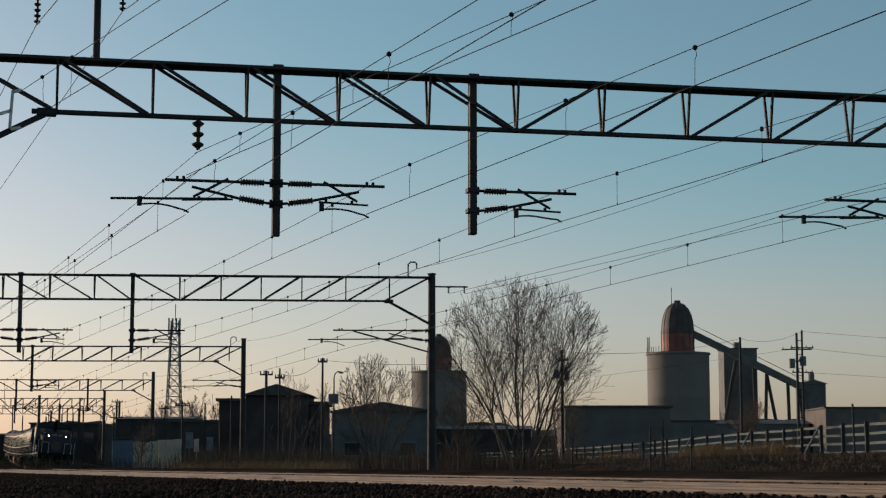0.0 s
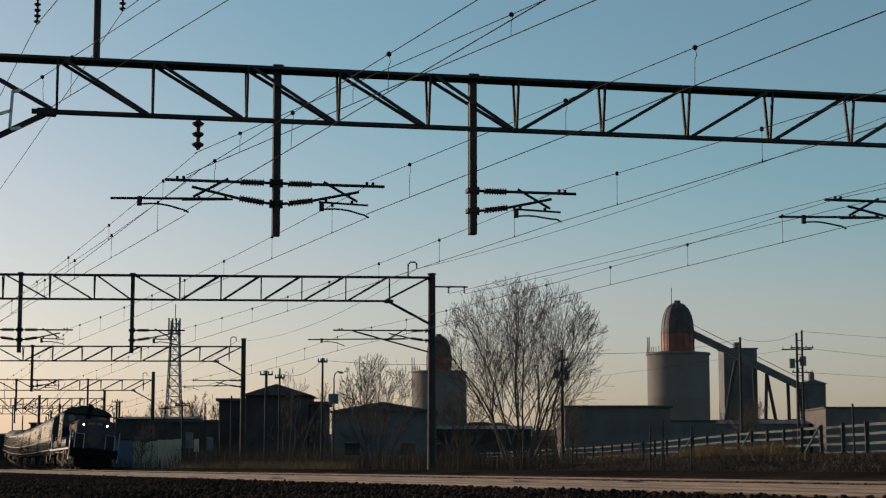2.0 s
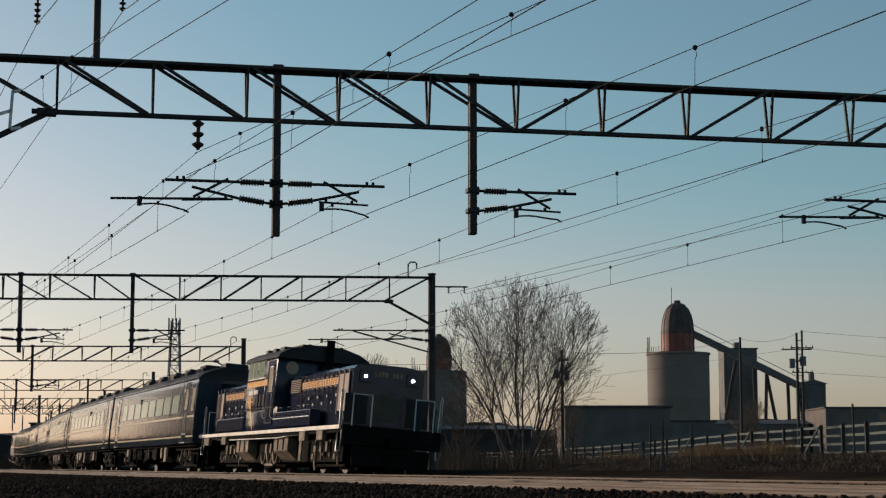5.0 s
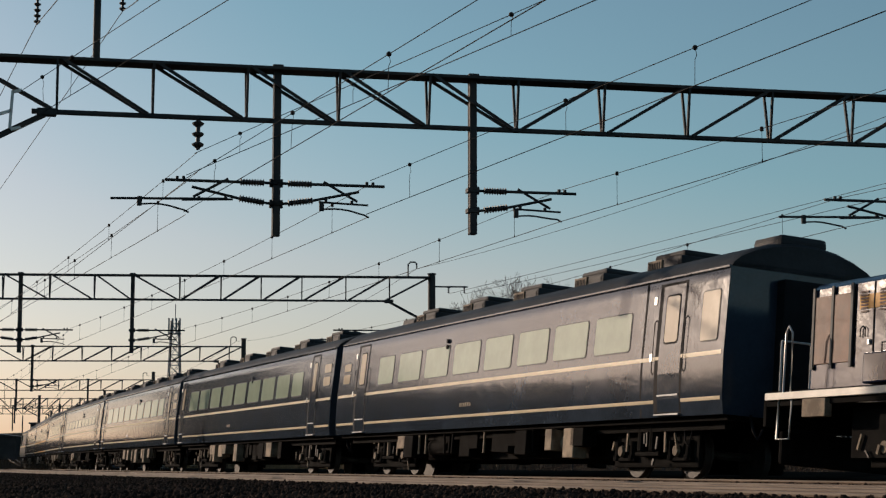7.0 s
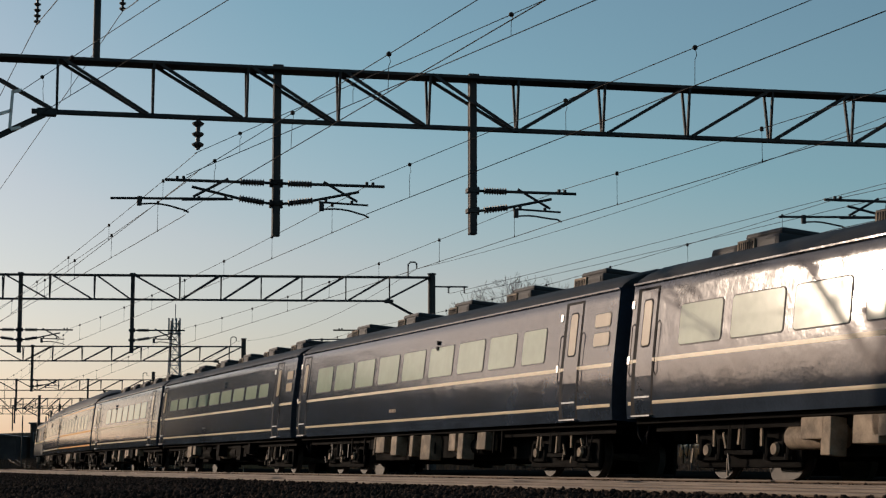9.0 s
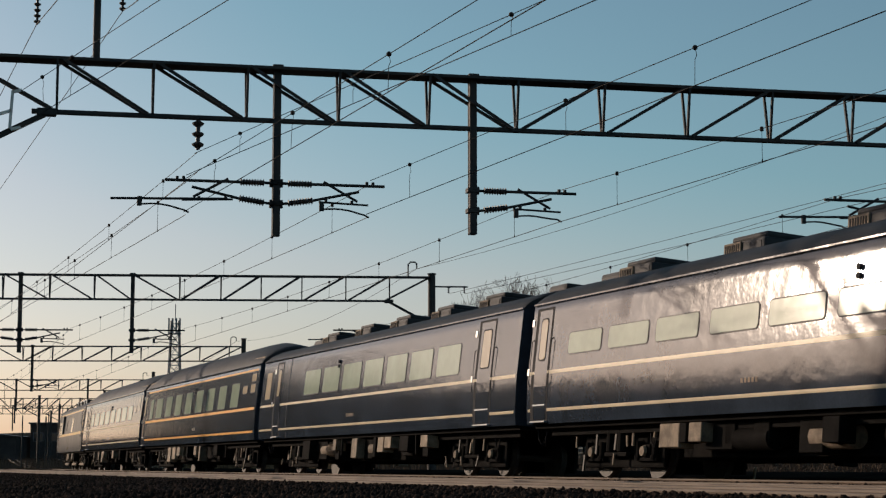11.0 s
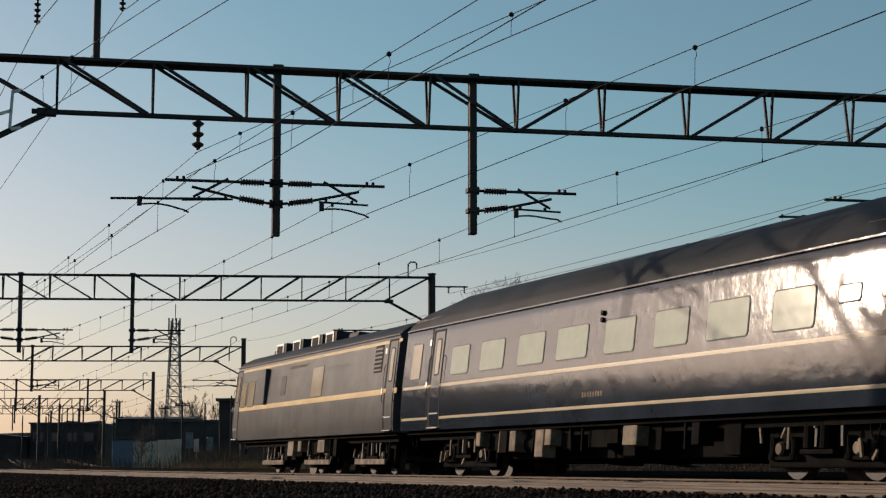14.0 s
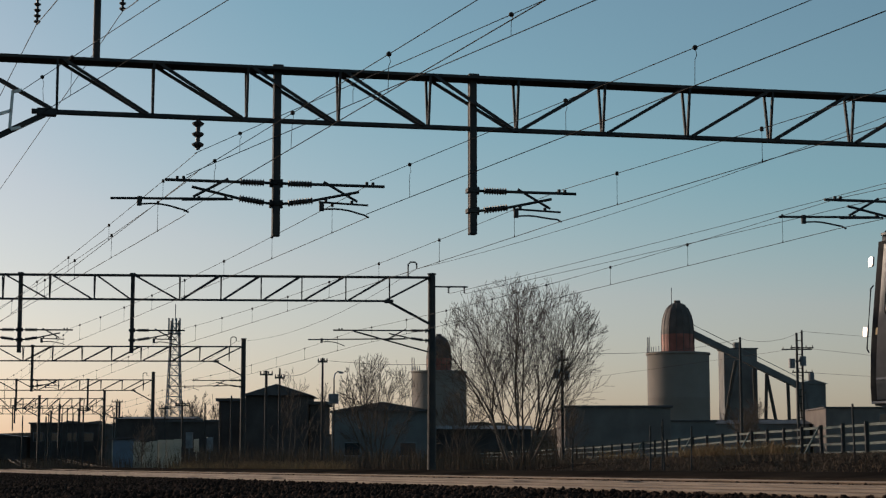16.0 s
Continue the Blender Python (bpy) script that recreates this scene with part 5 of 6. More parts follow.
    for s in (-1, 1):
        for o in np.arange(spec["bogies"][0] + 2.2, spec["bogies"][1] - 1.6, 0.45):
            if rng.random() < 0.12:
                continue
            kind = rng.random()
            x = X(o) - rng.uniform(0, 0.2)
            bm = bmesh.new()
            if kind < 0.36:
                w, h = rng.uniform(0.2, 0.7), rng.uniform(0.3, 0.6)
                box(bm, x - w / 2, x + w / 2, s * 1.15 - 0.18, s * 1.15 + 0.12, 0.9 - h, 0.88, 0.02)
                box(bm, x - w / 2 + 0.04, x + w / 2 - 0.04, s * 1.27 - 0.012, s * 1.27 + 0.012, 0.9 - h + 0.05, 0.82, 0.005)
                part("equipment_box", bm, BOXTAN if rng.random() < 0.72 else UNDER, c)
            elif kind < 0.46:
                ln = rng.uniform(0.5, 1.3)
                tube(bm, (x - ln / 2, s * 0.95, 0.62), (x + ln / 2, s * 0.95, 0.62), 0.19, n=16)
                part("air_tank", bm, BOXTAN if rng.random() < 0.5 else UNDER, c, smooth=True)
            elif kind < 0.66:
                bar(bm, (x, s * 1.2, 0.45), (x + rng.uniform(-0.1, 0.1), s * 1.2, 0.92), 0.04, 0.05)
                part("bracket", bm, BOXTAN if rng.random() < 0.4 else UNDER, c)
            else:
                w, h = rng.uniform(0.3, 0.9), rng.uniform(0.3, 0.55)
                box(bm, x - w / 2, x + w / 2, s * 0.85 - 0.25, s * 0.85 + 0.2, 0.9 - h, 0.9, 0.02)
                part("equipment_case", bm, UNDER, c)
    return c


LC = 21.3
S14 = [(1.95, 2.02, 0.35, 20.95), (1.215, 1.275, 0.35, 20.95)]
SEAT = {"stripes": S14, "windows": [(3.66, 5.11), (5.47, 6.96), (7.28, 8.75), (9.11, 10.57), (10.9, 12.43), (12.79, 14.28), (14.63, 16.14), (16.57, 17.67)],
        "small": [(0.52, 1.08, 2.2, 3.02), (20.05, 20.6, 2.65, 2.85), (20.05, 20.6, 2.32, 2.56)], "doors": [(1.72, 2.5), (18.63, 19.35)], "seams": [3.13], "lamps": [(12.9, 2.98)],
        "marks": [(11.2, 1.45, 0.7, 0.09)], "units": [(3.95, 1.3), (7.15, 1.3), (10.3, 1.3), (13.35, 1.3), (16.55, 1.3)], "vents": [0.8, 18.6], "bogies": (3.6, 17.7)}
COMP = {"stripes": S14, "windows": [(3.42, 4.55), (4.93, 6.37), (6.69, 8.21), (8.56, 10.07), (10.42, 11.95), (12.28, 13.77), (14.18, 15.65), (15.95, 17.49), (17.81, 19.2)],
        "small": [(0.55, 1.2, 2.72, 2.96), (0.55, 1.2, 2.36, 2.6)], "doors": [(1.82, 2.44), (20.1, 20.7)], "lamps": [(9.6, 2.98)],
        "marks": [(12.2, 1.45, 0.55, 0.09)], "units": [(3.2, 1.3), (6.75, 1.3), (10.4, 1.3), (14.1, 1.3), (18.05, 1.3)], "vents": [19.6], "bogies": (3.5, 17.8)}
SLEEP = {"stripes": [(1.93, 2.02, 0.45, 20.8), (1.20, 1.27, 0.45, 20.3), (3.19, 3.25, 0.45, 20.8)], "stripe": ORANGE, "wz": (2.10, 2.88), "high": 0.72,
         "windows": [(2.9, 4.04), (4.87, 6.0), (6.78, 7.96), (8.76, 9.93), (10.72, 11.87), (12.73, 13.91), (14.7, 15.9), (16.72, 17.99), (18.78, 19.34)],
         "small": [(0.62, 1.22, 2.86, 3.1), (0.62, 1.22, 2.5, 2.76), (1.72, 2.34, 2.5, 2.74)], "doors": [(20.3, 20.85)], "lamps": [(10.2, 2.98)], "marks": [(9.6, 1.43, 0.6, 0.12)], "bogies": (3.5, 17.8)}
PLAIN = dict(SLEEP, stripe=CREAM, stripes=S14, windows=[(3.04, 4.19), (4.93, 6.24), (6.89, 8.08), (8.85, 10.04), (10.79, 12.16), (12.78, 14.07), (14.83, 16.11), (16.82, 17.85)],
             doors=[(18.46, 19.03)], small=[(0.87, 1.34, 2.86, 3.1), (0.87, 1.34, 2.5, 2.76), (1.87, 2.42, 2.5, 2.74), (19.86, 20.48, 2.2, 3.02)], seams=[19.25], marks=[(10.0, 1.43, 0.9, 0.11)], wz=(2.2, 2.82))
TAIL = {"stripes": [(1.92, 2.06, 0.1, 16.9), (3.20, 3.28, 0.1, 16.9)], "windows": [], "small": [(6.7, 7.77, 2.1, 2.93), (14.42, 15.17, 2.05, 2.85), (15.44, 16.1, 2.05, 2.85)],
        "doors": [(0.4, 0.95), (16.3, 16.85)], "marks": [(8.5, 3.02, 1.9, 0.1), (8.5, 1.12, 1.4, 0.12)], "intakes": [(9.0, 1.0), (10.5, 1.05), (12.6, 1.05), (14.6, 1.05)], "vents": [7.4, 15.8], "beam": True, "bogies": (3.0, 12.75), "trucks": (3.0, 7.9, 12.75), "base": 1.7, "louvre": (1.46, 2.13), "hatch": 13.0, "stripe": GOLD}


def locomotive():
    """Centre-cab diesel: two low hoods, cab above them, long running board. x = 0 at mid-length, nose to +x."""
    L = 17.6
    h = L / 2
    c = thing("diesel_locomotive", pose(0, 0, 0), "dark blue centre-cab diesel locomotive with lit headlamps", "locomotive")
    X = lambda o: h - 0.9 - o
    nose, tail = X(-0.05), X(16.3)

    def hood(x0, x1, name):
        bm = bmesh.new()
        prof = [(-1.02, 1.3), (-1.02, 2.84), (-0.92, 2.94), (-0.5, 3.0), (0.5, 3.0), (0.92, 2.94), (1.02, 2.84), (1.02, 1.3)]
        a = [bm.verts.new((x0, y, z)) for y, z in prof]
        b = [bm.verts.new((x1, y, z)) for y, z in prof]
        for i in range(len(prof)):
            j = (i + 1) % len(prof)
            bm.faces.new((a[i], b[i], b[j], a[j]))
        bm.faces.new(a[::-1])
        bm.faces.new(b)
        return part(name, bm, LOCOBLUE, c, "dark blue engine hood", smooth=True)

    front = hood(X(6.4), nose, "front_hood")
    rear = hood(tail, X(10.3), "rear_hood")
    # cab
    bm = bmesh.new()
    box(bm, X(10.45), X(6.75), -1.42, 1.42, 1.95, 3.5, 0.04)
    box(bm, X(10.3), X(6.4), -1.40, 1.40, 1.28, 1.96, 0.02)
    cab = part("cab", bm, LOCOBLUE, c, "tall dark blue driver's cab", smooth=True)
    bm = bmesh.new()
    arc = [(-1.5, 3.47), (-1.42, 3.6), (-1.1, 3.78), (-0.6, 3.92), (0, 3.96), (0.6, 3.92), (1.1, 3.78), (1.42, 3.6), (1.5, 3.47)]
    a = [bm.verts.new((X(10.75), y, z)) for y, z in arc]
    b = [bm.verts.new((X(6.45), y, z)) for y, z in arc]
    for i in range(len(arc) - 1):
        bm.faces.new((a[i], a[i + 1], b[i + 1], b[i]))
    bm.faces.new(a[::-1])
    bm.faces.new(b)
    bm.faces.new((a[0], b[0], b[-1], a[-1]))
    roof = part("cab_roof", bm, ROOF, c, "rounded dark cab roof", smooth=True)
    bm = bmesh.new()
    box(bm, X(9.4), X(7.6), -0.45, 0.45, 3.9, 4.05, 0.05)
    for y in (-0.5, 0.5):
        tube(bm, (X(6.9), y, 3.85), (X(6.5), y, 3.88), 0.05, 0.09, n=10)
    part("roof_vent", bm, ROOF, roof)
    for o, w in ((8.0, 0.55), (9.0, 0.4), (9.9, 0.3)):
        bm = bmesh.new()
        box(bm, X(o) - w / 2, X(o) + w / 2, -1.0, -0.55, 3.78, 3.93, 0.04)
        part("roof_hatch", bm, ROOF, roof)
    bm = bmesh.new()
    tube(bm, (X(6.3), 0.1, 2.95), (X(6.3), 0.1, 4.12), 0.13, n=14)
    part("exhaust_stack", bm, UNDER, roof, "black exhaust stack")
    for s in (-1, 1):
        for o0, o1 in ((9.68, 10.25), (9.1, 9.6), (8.2, 8.95)):
            bm = bmesh.new()
            box(bm, X(o1) - 0.03, X(o0) + 0.03, s * 1.425 - 0.01, s * 1.425 + 0.01, 2.90, 3.48, 0.004)
            w = part("window", bm, BRIGHT, cab)
            bm = bmesh.new()
            box(bm, X(o1), X(o0), s * 1.438 - 0.01, s * 1.438 + 0.01, 2.93, 3.45, 0.004)
            part("pane", bm, PANE, w)
        # cab door with rails
        bm = bmesh.new()
        box(bm, X(7.78), X(6.88), s * 1.425 - 0.008, s * 1.425 + 0.008, 1.45, 3.42, 0.004)
        d = part("door", bm, BLACK, cab)
        bm = bmesh.new()
        box(bm, X(7.62), X(6.94), s * 1.434 - 0.008, s * 1.434 + 0.008, 1.5, 3.36, 0.004)
        part("leaf", bm, LOCOBLUE, d)
        bm = bmesh.new()
        box(bm, X(7.51), X(7.04), s * 1.440 - 0.008, s * 1.440 + 0.008, 2.42, 3.24, 0.03)
        part("rim", bm, BRIGHT, d)
        bm = bmesh.new()
        box(bm, X(7.47), X(7.08), s * 1.447 - 0.008, s * 1.447 + 0.008, 2.46, 3.2, 0.004)
        part("pane", bm, WARMPANE, d)
        for o in (7.75, 6.85):
            pipe("handrail", [(X(o), s * 1.42, 1.6), (X(o), s * 1.5, 1.66), (X(o), s * 1.5, 3.0), (X(o), s * 1.42, 3.06)], 0.016, BRIGHT, d)
        # orange band and star emblem
        bm = bmesh.new()
        box(bm, X(10.4), X(7.7), s * 1.424 - 0.003, s * 1.424 + 0.003, 2.66, 2.84)
        part("stripe", bm, ORANGE, cab, "orange band")
        for o0, o1, par in ((1.3, 6.3, front), (10.5, 15.1, rear)):
            bm = bmesh.new()
            box(bm, X(o1), X(o0), s * 1.023 - 0.002, s * 1.023 + 0.002, 2.45, 2.66)
            part("stripe", bm, ORANGE, par, "orange band")
        bm = bmesh.new()
        ctr = (X(9.85), 2.2)
        rim = [(ctr[0] + rr * math.cos(math.pi / 8 * k), ctr[1] + rr * math.sin(math.pi / 8 * k)) for k, rr in enumerate((0.46, 0.13, 0.28, 0.13) * 4)]
        bm.faces.new([bm.verts.new((p[0], s * 1.430, p[1])) for p in rim])
        vs = [bm.verts.new((p[0], s * 1.431, p[1])) for p in ((ctr[0] - 0.1, ctr[1]), (ctr[0] + 0.1, ctr[1]), (ctr[0] + 0.62, 1.3), (ctr[0] + 0.55, 1.3))]
        bm.faces.new(vs)
        part("star_emblem", bm, ORANGE, cab, "pale orange star emblem with a trailing tail")
        bm = bmesh.new()
        for i in range(9):
            if i not in (4,):
                box(bm, X(9.0) - i * 0.13, X(9.0) - i * 0.13 + 0.085, s * 1.434 - 0.003, s * 1.434 + 0.003, 2.4 + 0.02, 2.55)
        part("number_bars", bm, BRIGHT, cab, "pale number bars")
        # hood doors: hinge seams, latches and louvres
        for o0, o1, par in ((1.3, 5.05, front), (12.4, 15.2, rear)):
            count = 8 if par is front else 6
            for i in range(count + 1):
                x = X(o0 + i * (o1 - o0) / count)
                bm = bmesh.new()
                box(bm, x - 0.012, x + 0.012, s * 1.025 - 0.006, s * 1.025 + 0.006, 1.75, 2.84)
                part("door_seam", bm, BLACK, par)
                if i == count:
                    continue
                xm = x - (o1 - o0) / count / 2
                bm = bmesh.new()
                for k in range(7):
                    box(bm, xm - 0.085, xm + 0.085, s * 1.03 - 0.008, s * 1.03 + 0.008, 2.4 + k * 0.048, 2.425 + k * 0.048)
                part("louvre", bm, RUST, par, "small rust-brown louvre")
                bm = bmesh.new()
                box(bm, xm + 0.12, xm + 0.17, s * 1.04 - 0.012, s * 1.04 + 0.012, 2.12 - 0.2 * (i % 2), 2.2 - 0.2 * (i % 2), 0.004)
                part("lock", bm, BRIGHT, par)
                if i % 2:
                    pipe("latch", [(xm - 0.06, s * 1.045, 2.04), (xm - 0.06, s * 1.045, 2.16), (xm, s * 1.045, 2.2), (xm + 0.06, s * 1.045, 2.16), (xm + 0.06, s * 1.045, 2.04)], 0.011, BLACK, par)
        # radiator shutters at both ends
        for o0, o1, par in ((0.2, 1.2, front), (15.25, 16.25, rear)):
            bm = bmesh.new()
            box(bm, X(o1), X(o0), s * 1.035 - 0.012, s * 1.035 + 0.012, 1.7, 2.72, 0.006)
            g = part("radiator_grille", bm, RUST, par, "rust-brown mesh radiator grille")
            bm = bmesh.new()
            for e in (X(o1), (X(o0) + X(o1)) / 2, X(o0)):
                box(bm, e - 0.03, e + 0.03, s * 1.05 - 0.012, s * 1.05 + 0.012, 1.62, 2.86, 0.004)
            part("frame_bar", bm, FRAME, g)
        # tanks on the running board and its bright edge
        for o0, o1, zt in ((2.6, 6.7, 1.78), (10.6, 14.4, 1.74)):
            bm = bmesh.new()
            box(bm, X(o1), X(o0), s * 1.24 - 0.18, s * 1.24 + 0.16, 1.3, zt, 0.03)
            t = part("side_tank", bm, LOCOBLUE, c, "low blue locker on the running board")
            bm = bmesh.new()
            bm.free()
            for i in range(8):
                xx, wd = X(o0) - (i + 0.5) * (o1 - o0) / 8, (o1 - o0) / 16 - 0.02
                bm = bmesh.new()
                box(bm, xx - wd, xx + wd, s * 1.405 - 0.008, s * 1.405 + 0.008, 1.33, zt - 0.03, 0.006)
                rim = part("locker_door", bm, FRAME, t)
                bm = bmesh.new()
                box(bm, xx - wd + 0.03, xx + wd - 0.03, s * 1.411 - 0.008, s * 1.411 + 0.008, 1.36, zt - 0.06, 0.006)
                part("panel", bm, LOCOBLUE, rim)
                # thin pale bar across each front locker door
                if o0 < 5:
                    bm = bmesh.new()
                    box(bm, xx - wd + 0.05, xx + wd - 0.05, s * 1.432 - 0.012, s * 1.432 + 0.012, 1.56, 1.585)
                    part("pale_bar", bm, BRIGHT, rim)
            for i in range(4):
                o = o0 + (i + 0.3) * (o1 - o0) / 4
                pipe("board_rail", [(X(o), s * 1.36, zt - 0.02), (X(o), s * 1.36, zt + 0.13), (X(o) - 0.3, s * 1.36, zt + 0.13), (X(o) - 0.3, s * 1.36, zt - 0.02)], 0.012, FRAME, t)
        bm = bmesh.new()
        box(bm, tail - 0.55, nose + 0.55, s * 1.43 - 0.04, s * 1.43 + 0.02, 1.14, 1.25, 0.008)
        part("running_board_edge", bm, WHITEBAR, c, "chalky white running board edge")
        for o in (-0.4, 16.45):
            x = X(o)
            pts = [(x, s * 1.4, 1.2), (x + 0.05, s * 1.42, 2.15), (x + 0.12, s * 1.42, 2.25), (x + 0.22, s * 1.42, 2.15), (x + 0.2, s * 1.4, 1.2)]
            pipe("grab_rail", pts, 0.018, BRIGHT, c)
            pts = [(x - 0.1, s * 1.4, 1.15), (x - 0.1, s * 1.42, 0.55), (x + 0.25, s * 1.42, 0.55), (x + 0.25, s * 1.4, 1.15)]
            pipe("step_ladder", pts, 0.02, BRIGHT, c)
        for o in (1.2, 3.0, 12.9, 15.5):
            bm = bmesh.new()
            box(bm, X(o) - 0.3, X(o) + 0.3, s * 1.38 - 0.1, s * 1.38 + 0.03, 0.86, 1.13, 0.015)
            part("step_box", bm, BOXTAN, c)
        for o0, o1 in ((5.15, 6.75), (10.05, 11.65)):
            bm = bmesh.new()
            vs = [[bm.verts.new((x, s * y, z)) for y, z in ((0.7, 1.0), (1.3, 1.0), (1.3, 0.62), (1.0, 0.36), (0.7, 0.36))] for x in (X(o1), X(o0))]
            for i in range(5):
                bm.faces.new((vs[0][i], vs[1][i], vs[1][(i + 1) % 5], vs[0][(i + 1) % 5]))
            bm.faces.new(vs[0][::-1])
            bm.faces.new(vs[1])
            bmesh.ops.recalc_face_normals(bm, faces=bm.faces)
            tk = part("fuel_tank", bm, BOXTAN, c, "dusty tan fuel tank")
            for e in (0.3, 0.7):
                bm = bmesh.new()
                xx = X(o0 + (o1 - o0) * e)
                box(bm, xx - 0.04, xx + 0.04, s * 1.31 - 0.012, s * 1.31 + 0.012, 0.64, 1.12, 0.004)
                part("tank_strap", bm, UNDER, tk)
        bm = bmesh.new()
        box(bm, X(4.15), X(3.9), s * 1.2 - 0.02, s * 1.2 + 0.02, 0.32, 0.95, 0.005)
        part("gauge_board", bm, BOXTAN, c, "tan gauge board")
        # black backing added for the shade behind the running gear
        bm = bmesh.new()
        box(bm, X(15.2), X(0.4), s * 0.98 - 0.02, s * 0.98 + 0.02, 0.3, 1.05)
        part("dark_backing", bm, UNDER, c, "black plate added to keep the space behind the gear dark")
        # rust-brown louvre banks next to the cab
        for o0, o1, par in ((5.12, 6.25, front), (11.15, 12.3, rear)):
            bm = bmesh.new()
            box(bm, X(o1), X(o0), s * 1.03 - 0.012, s * 1.03 + 0.012, 2.36, 2.78, 0.004)
            lb = part("louvre_bank", bm, BLACK, par, "wide intake louvre")
            for k in range(7):
                bm = bmesh.new()
                bar(bm, (X(o1) + 0.03, s * 1.05, 2.39 + k * 0.057), (X(o0) - 0.03, s * 1.05, 2.39 + k * 0.057), 0.035, 0.02)
                part("slat", bm, RUST, lb)
        for k in range(3):
            bm = bmesh.new()
            box(bm, X(8.9 - k * 0.38) - 0.1, X(8.9 - k * 0.38) + 0.1, s * 1.43 - 0.012, s * 1.43 + 0.012, 2.02, 2.4, 0.01)
            part("cab_louvre", bm, BLACK, cab)
        bm = bmesh.new()
        box(bm, X(10.45), X(6.75), s * 1.43 - 0.02, s * 1.43 + 0.02, 1.93, 1.97)
        box(bm, X(10.45), X(6.75), s * 1.43 - 0.02, s * 1.43 + 0.02, 2.86, 2.89)
        part("cab_moulding", bm, BLACK, cab)
        pipe("air_pipe", [(X(1.5), s * 1.36, 1.08), (X(5.0), s * 1.36, 1.05), (X(6.0), s * 1.36, 1.0), (X(12.5), s * 1.36, 1.02), (X(15), s * 1.36, 1.08)], 0.022, BRIGHT, c)
    # deck, buffer beams, snowplough
    bm = bmesh.new()
    box(bm, tail - 0.6, nose + 0.6, -1.4, 1.4, 1.05, 1.28, 0.01)
    part("deck", bm, UNDER, c)
    for x, sg in ((nose + 0.6, 1), (tail - 0.6, -1)):
        bm = bmesh.new()
        box(bm, min(x, x + sg * 0.08), max(x, x + sg * 0.08), -1.4, 1.4, 0.75, 1.25, 0.01)
        box(bm, min(x, x + sg * 0.1), max(x, x + sg * 0.1), -1.1, 1.1, 0.2, 0.72, 0.05)
        part("buffer_beam", bm, UNDER, c, "black buffer beam and plough")
        bm = bmesh.new()
        box(bm, min(x, x + sg * 0.35), max(x, x + sg * 0.35), -0.15, 0.15, 0.75, 1.02, 0.03)
        part("coupler", bm, UNDER, c)
        for y in (-1.15, -0.62, 0.62, 1.15):
            pipe("front_rail", [(x + sg * 0.05, y, 1.25), (x + sg * 0.05, y, 2.1)], 0.018, BRIGHT, c)
        for y in (-0.88, 0.88):
            pipe("front_rail", [(x + sg * 0.05, y - 0.27, 2.1), (x + sg * 0.05, y + 0.27, 2.1)], 0.018, BRIGHT, c)
    # nose: headlamps, number bars, round plate
    for y in (-0.68, 0.68):
        bm = bmesh.new()
        box(bm, nose - 0.03, nose + 0.04, y - 0.17, y + 0.17, 2.48, 2.80, 0.02)
        hl = part("headlamp", bm, LOCOBLUE, c)
        bm = bmesh.new()
        tube(bm, (nose + 0.03, y, 2.64), (nose + 0.06, y, 2.64), 0.045, n=16)
        part("lamp_glass", bm, LAMP, hl, "lit white headlamp")
    bm = bmesh.new()
    for i in range(8):
        if i != 4:
            box(bm, nose, nose + 0.012, -0.42 + i * 0.105, -0.42 + i * 0.105 + 0.07, 2.66, 2.8)
    part("number_bars", bm, BOXTAN, c, "dull number bars")
    bm = bmesh.new()
    tube(bm, (nose, 0, 1.85), (nose + 0.03, 0, 1.85), 0.4, n=32)
    part("head_plate", bm, PLATE, c, "dull round head plate")
    for y in (-0.88, 0.88):
        bm = bmesh.new()
        box(bm, nose, nose + 0.012, y - 0.32, y + 0.32, 1.35, 2.15, 0.003)
        part("nose_grille", bm, ROOF, c)
    # cab front portholes
    for y in (-0.95, 0.95):
        bm = bmesh.new()
        tube(bm, (X(6.76), y, 3.2), (X(6.72), y, 3.2), 0.2, n=24)
        part("round_window", bm, GLASSDARK, cab)
    for o, b in ((2.3, 2.2), (7.9, 1.3), (13.3, 2.2)):
        bg = bogie(c, X(o), b, seed=int(o * 7), r=0.44)
        if b < 2:
            # bowed tan spring arms and tie plates of the middle truck
            for s in (-1, 1):
                for e in (-1, 1):
                    x = X(o)
                    pipe("spring_arm", [(x + e * 1.0, s * 1.1, 0.62), (x + e * 0.98, s * 1.1, 0.42), (x + e * 0.85, s * 1.1, 0.28), (x + e * 0.66, s * 1.1, 0.26), (x + e * 0.52, s * 1.1, 0.36), (x + e * 0.48, s * 1.1, 0.55)], 0.05, BOXTAN, bg, 8, "dusty tan bowed arm")
                    bm = bmesh.new()
                    bar(bm, (x + e * 0.42, s * 1.1, 0.62), (x + e * 0.14, s * 1.1, 0.24), 0.05, 0.07)
                    part("tie_bar", bm, BOXTAN, bg)
                bm = bmesh.new()
                box(bm, x - 0.5, x + 0.5, s * 1.1 - 0.03, s * 1.1 + 0.03, 0.18, 0.25, 0.01)
                part("tie_plate", bm, BOXTAN, bg)
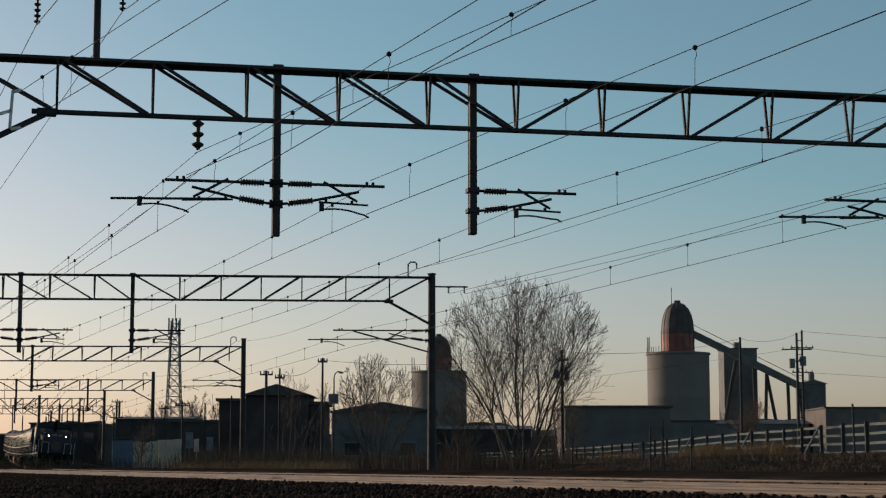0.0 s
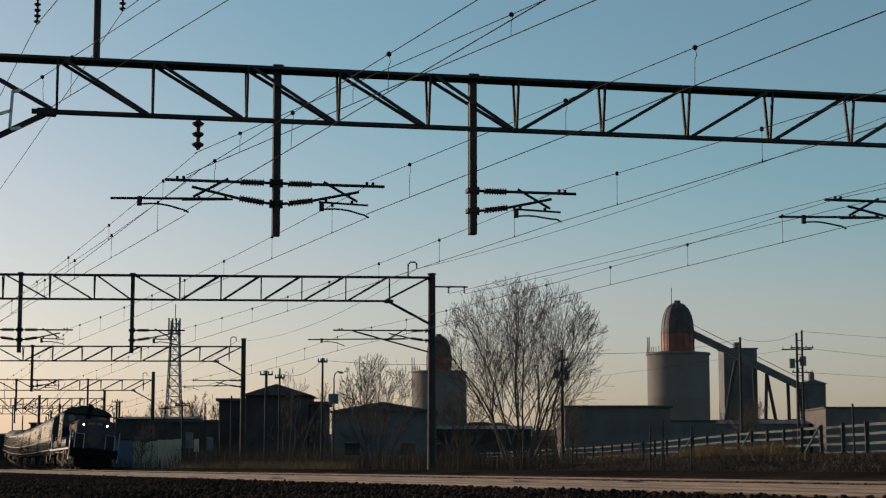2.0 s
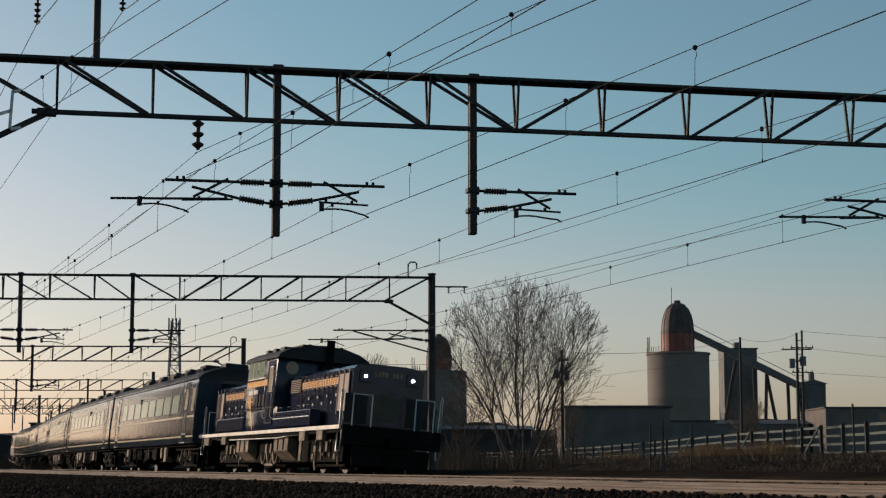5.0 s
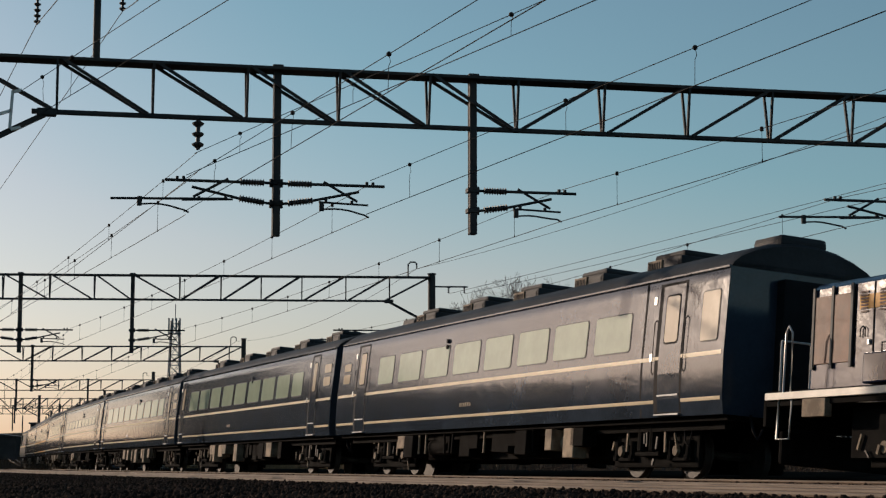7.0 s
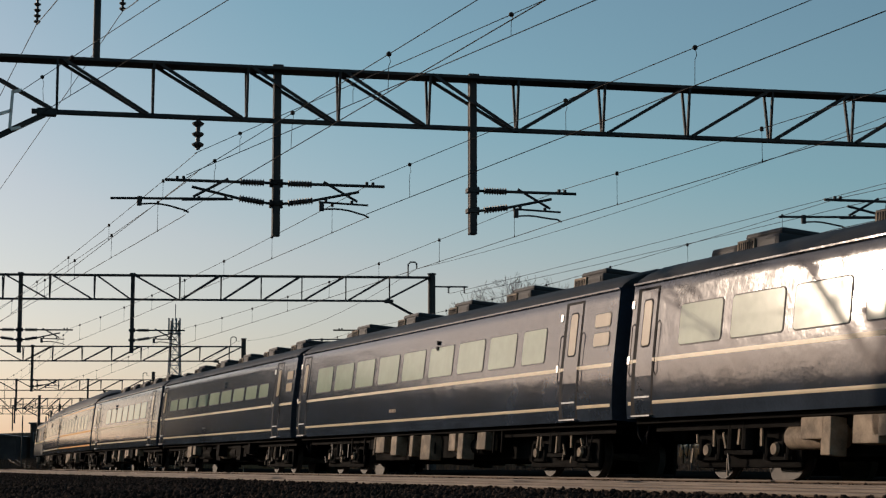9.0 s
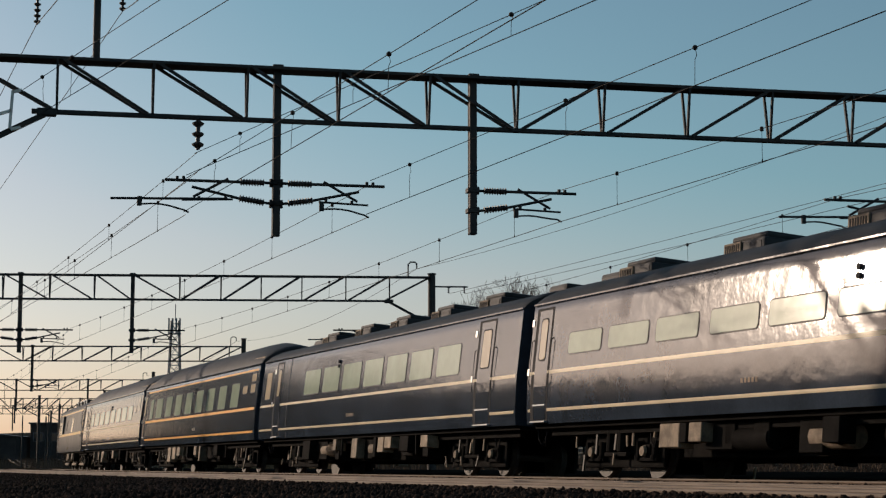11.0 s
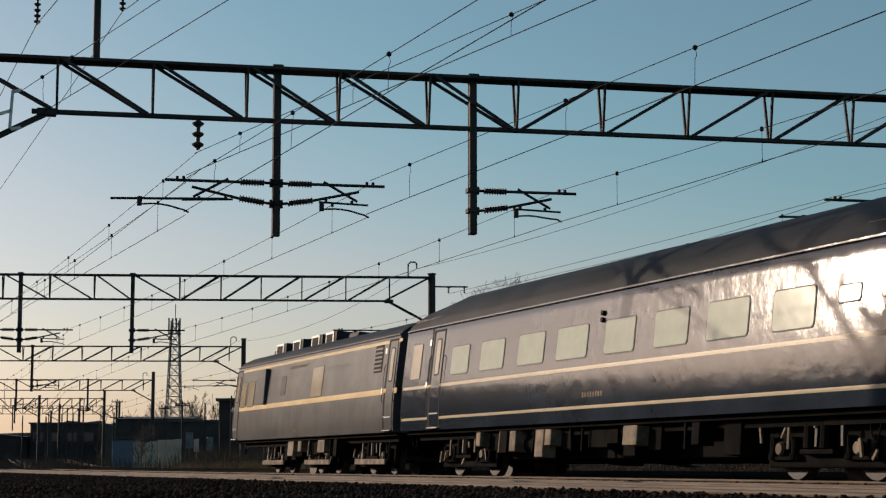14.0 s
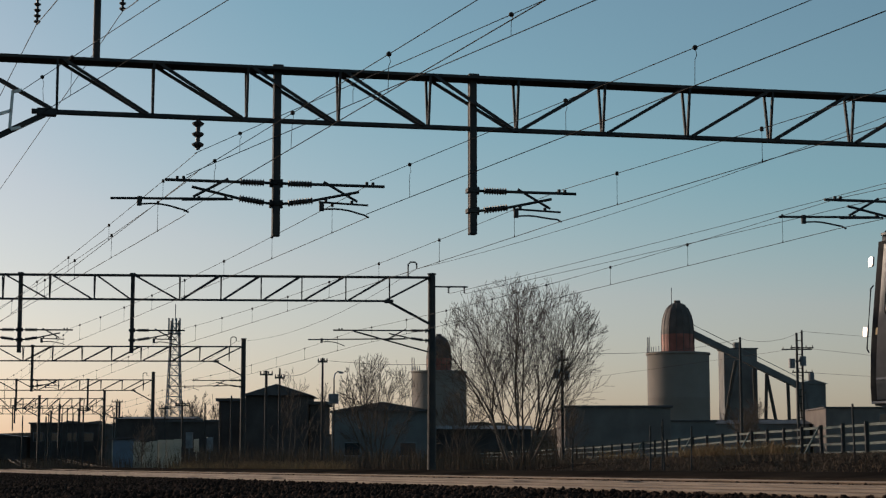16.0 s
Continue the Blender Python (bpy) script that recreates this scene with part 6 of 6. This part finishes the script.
        for s in (-1, 1):
            for e in (-0.55, 0.0, 0.6):
                bm = bmesh.new()
                box(bm, X(o) + e - 0.1, X(o) + e + 0.1, s * 1.08 - 0.03, s * 1.08 + 0.03, 0.58, 0.86, 0.01)
                part("sand_box", bm, BOXTAN, c)
    return c, L


# ---- the consist ----
CARS = []
loco, LL = locomotive()
CARS.append((loco, -0.95, LL, (3.0, 14.4)))
NOTE = "deep blue glossy coach with cream stripes"
for i, (spec, paint, label) in enumerate((
        (SEAT, BLUE, NOTE + " behind the locomotive"), (COMP, BLUE, NOTE + " and wide windows"), (COMP, BLUE, NOTE + " and nine pale windows"),
        (dict(COMP, wz=(2.3, 2.7)), BLUE, NOTE + " and small windows"), (dict(SEAT, doors=[(1.72, 2.5), (18.71, 19.29)], small=[(19.94, 20.51, 2.2, 3.02)], seams=[17.85], windows=SEAT["windows"][:-1]), BLUE, NOTE + " and a plain end bay"),
        (SLEEP, BLUE, "deep blue sleeping coach with golden orange stripes"), (PLAIN, BLUE, "deep blue high-roofed sleeping coach with cream stripes"))):
    c = coach(LC, spec, paint, label=label, seed=i + 1)
    CARS.append((c, 17.86 + LC * i, LC, spec["bogies"]))
c = coach(17.2, TAIL, TAILBLUE, "luggage_van", "dusty grey-blue luggage van at the train's tail", 9)
CARS.append((c, 17.86 + LC * 7, 17.2, TAIL["bogies"]))


def motions():
    """Every vehicle rides the line on its two bogies; the wheels turn with the way run."""
    for c, o, L, (b0, b1) in CARS:
        rows = []
        for k in range(81):
            t = k * 0.2
            p, q = (on_line(speed_s(t) + o + b, CANT_U, CANT_Z) for b in (b0, b1))
            d = (p - q).normalized()
            mid = p + d * b0 - d * (L / 2)
            rows.append((t, pose(mid.x, mid.y, mid.z, -CANT, -math.degrees(math.asin(d.z)), math.degrees(math.atan2(d.y, d.x)))))
        walk(c, rows)
    for w in SPIN:
        x, r = w.location.x, w["radius"]
        walk(w, [(k / 30, pose(x, 0, r, 0, math.degrees(run(k / 30) / (r + 0.02)) % 360, 0)) for k in range(481)])


motions()
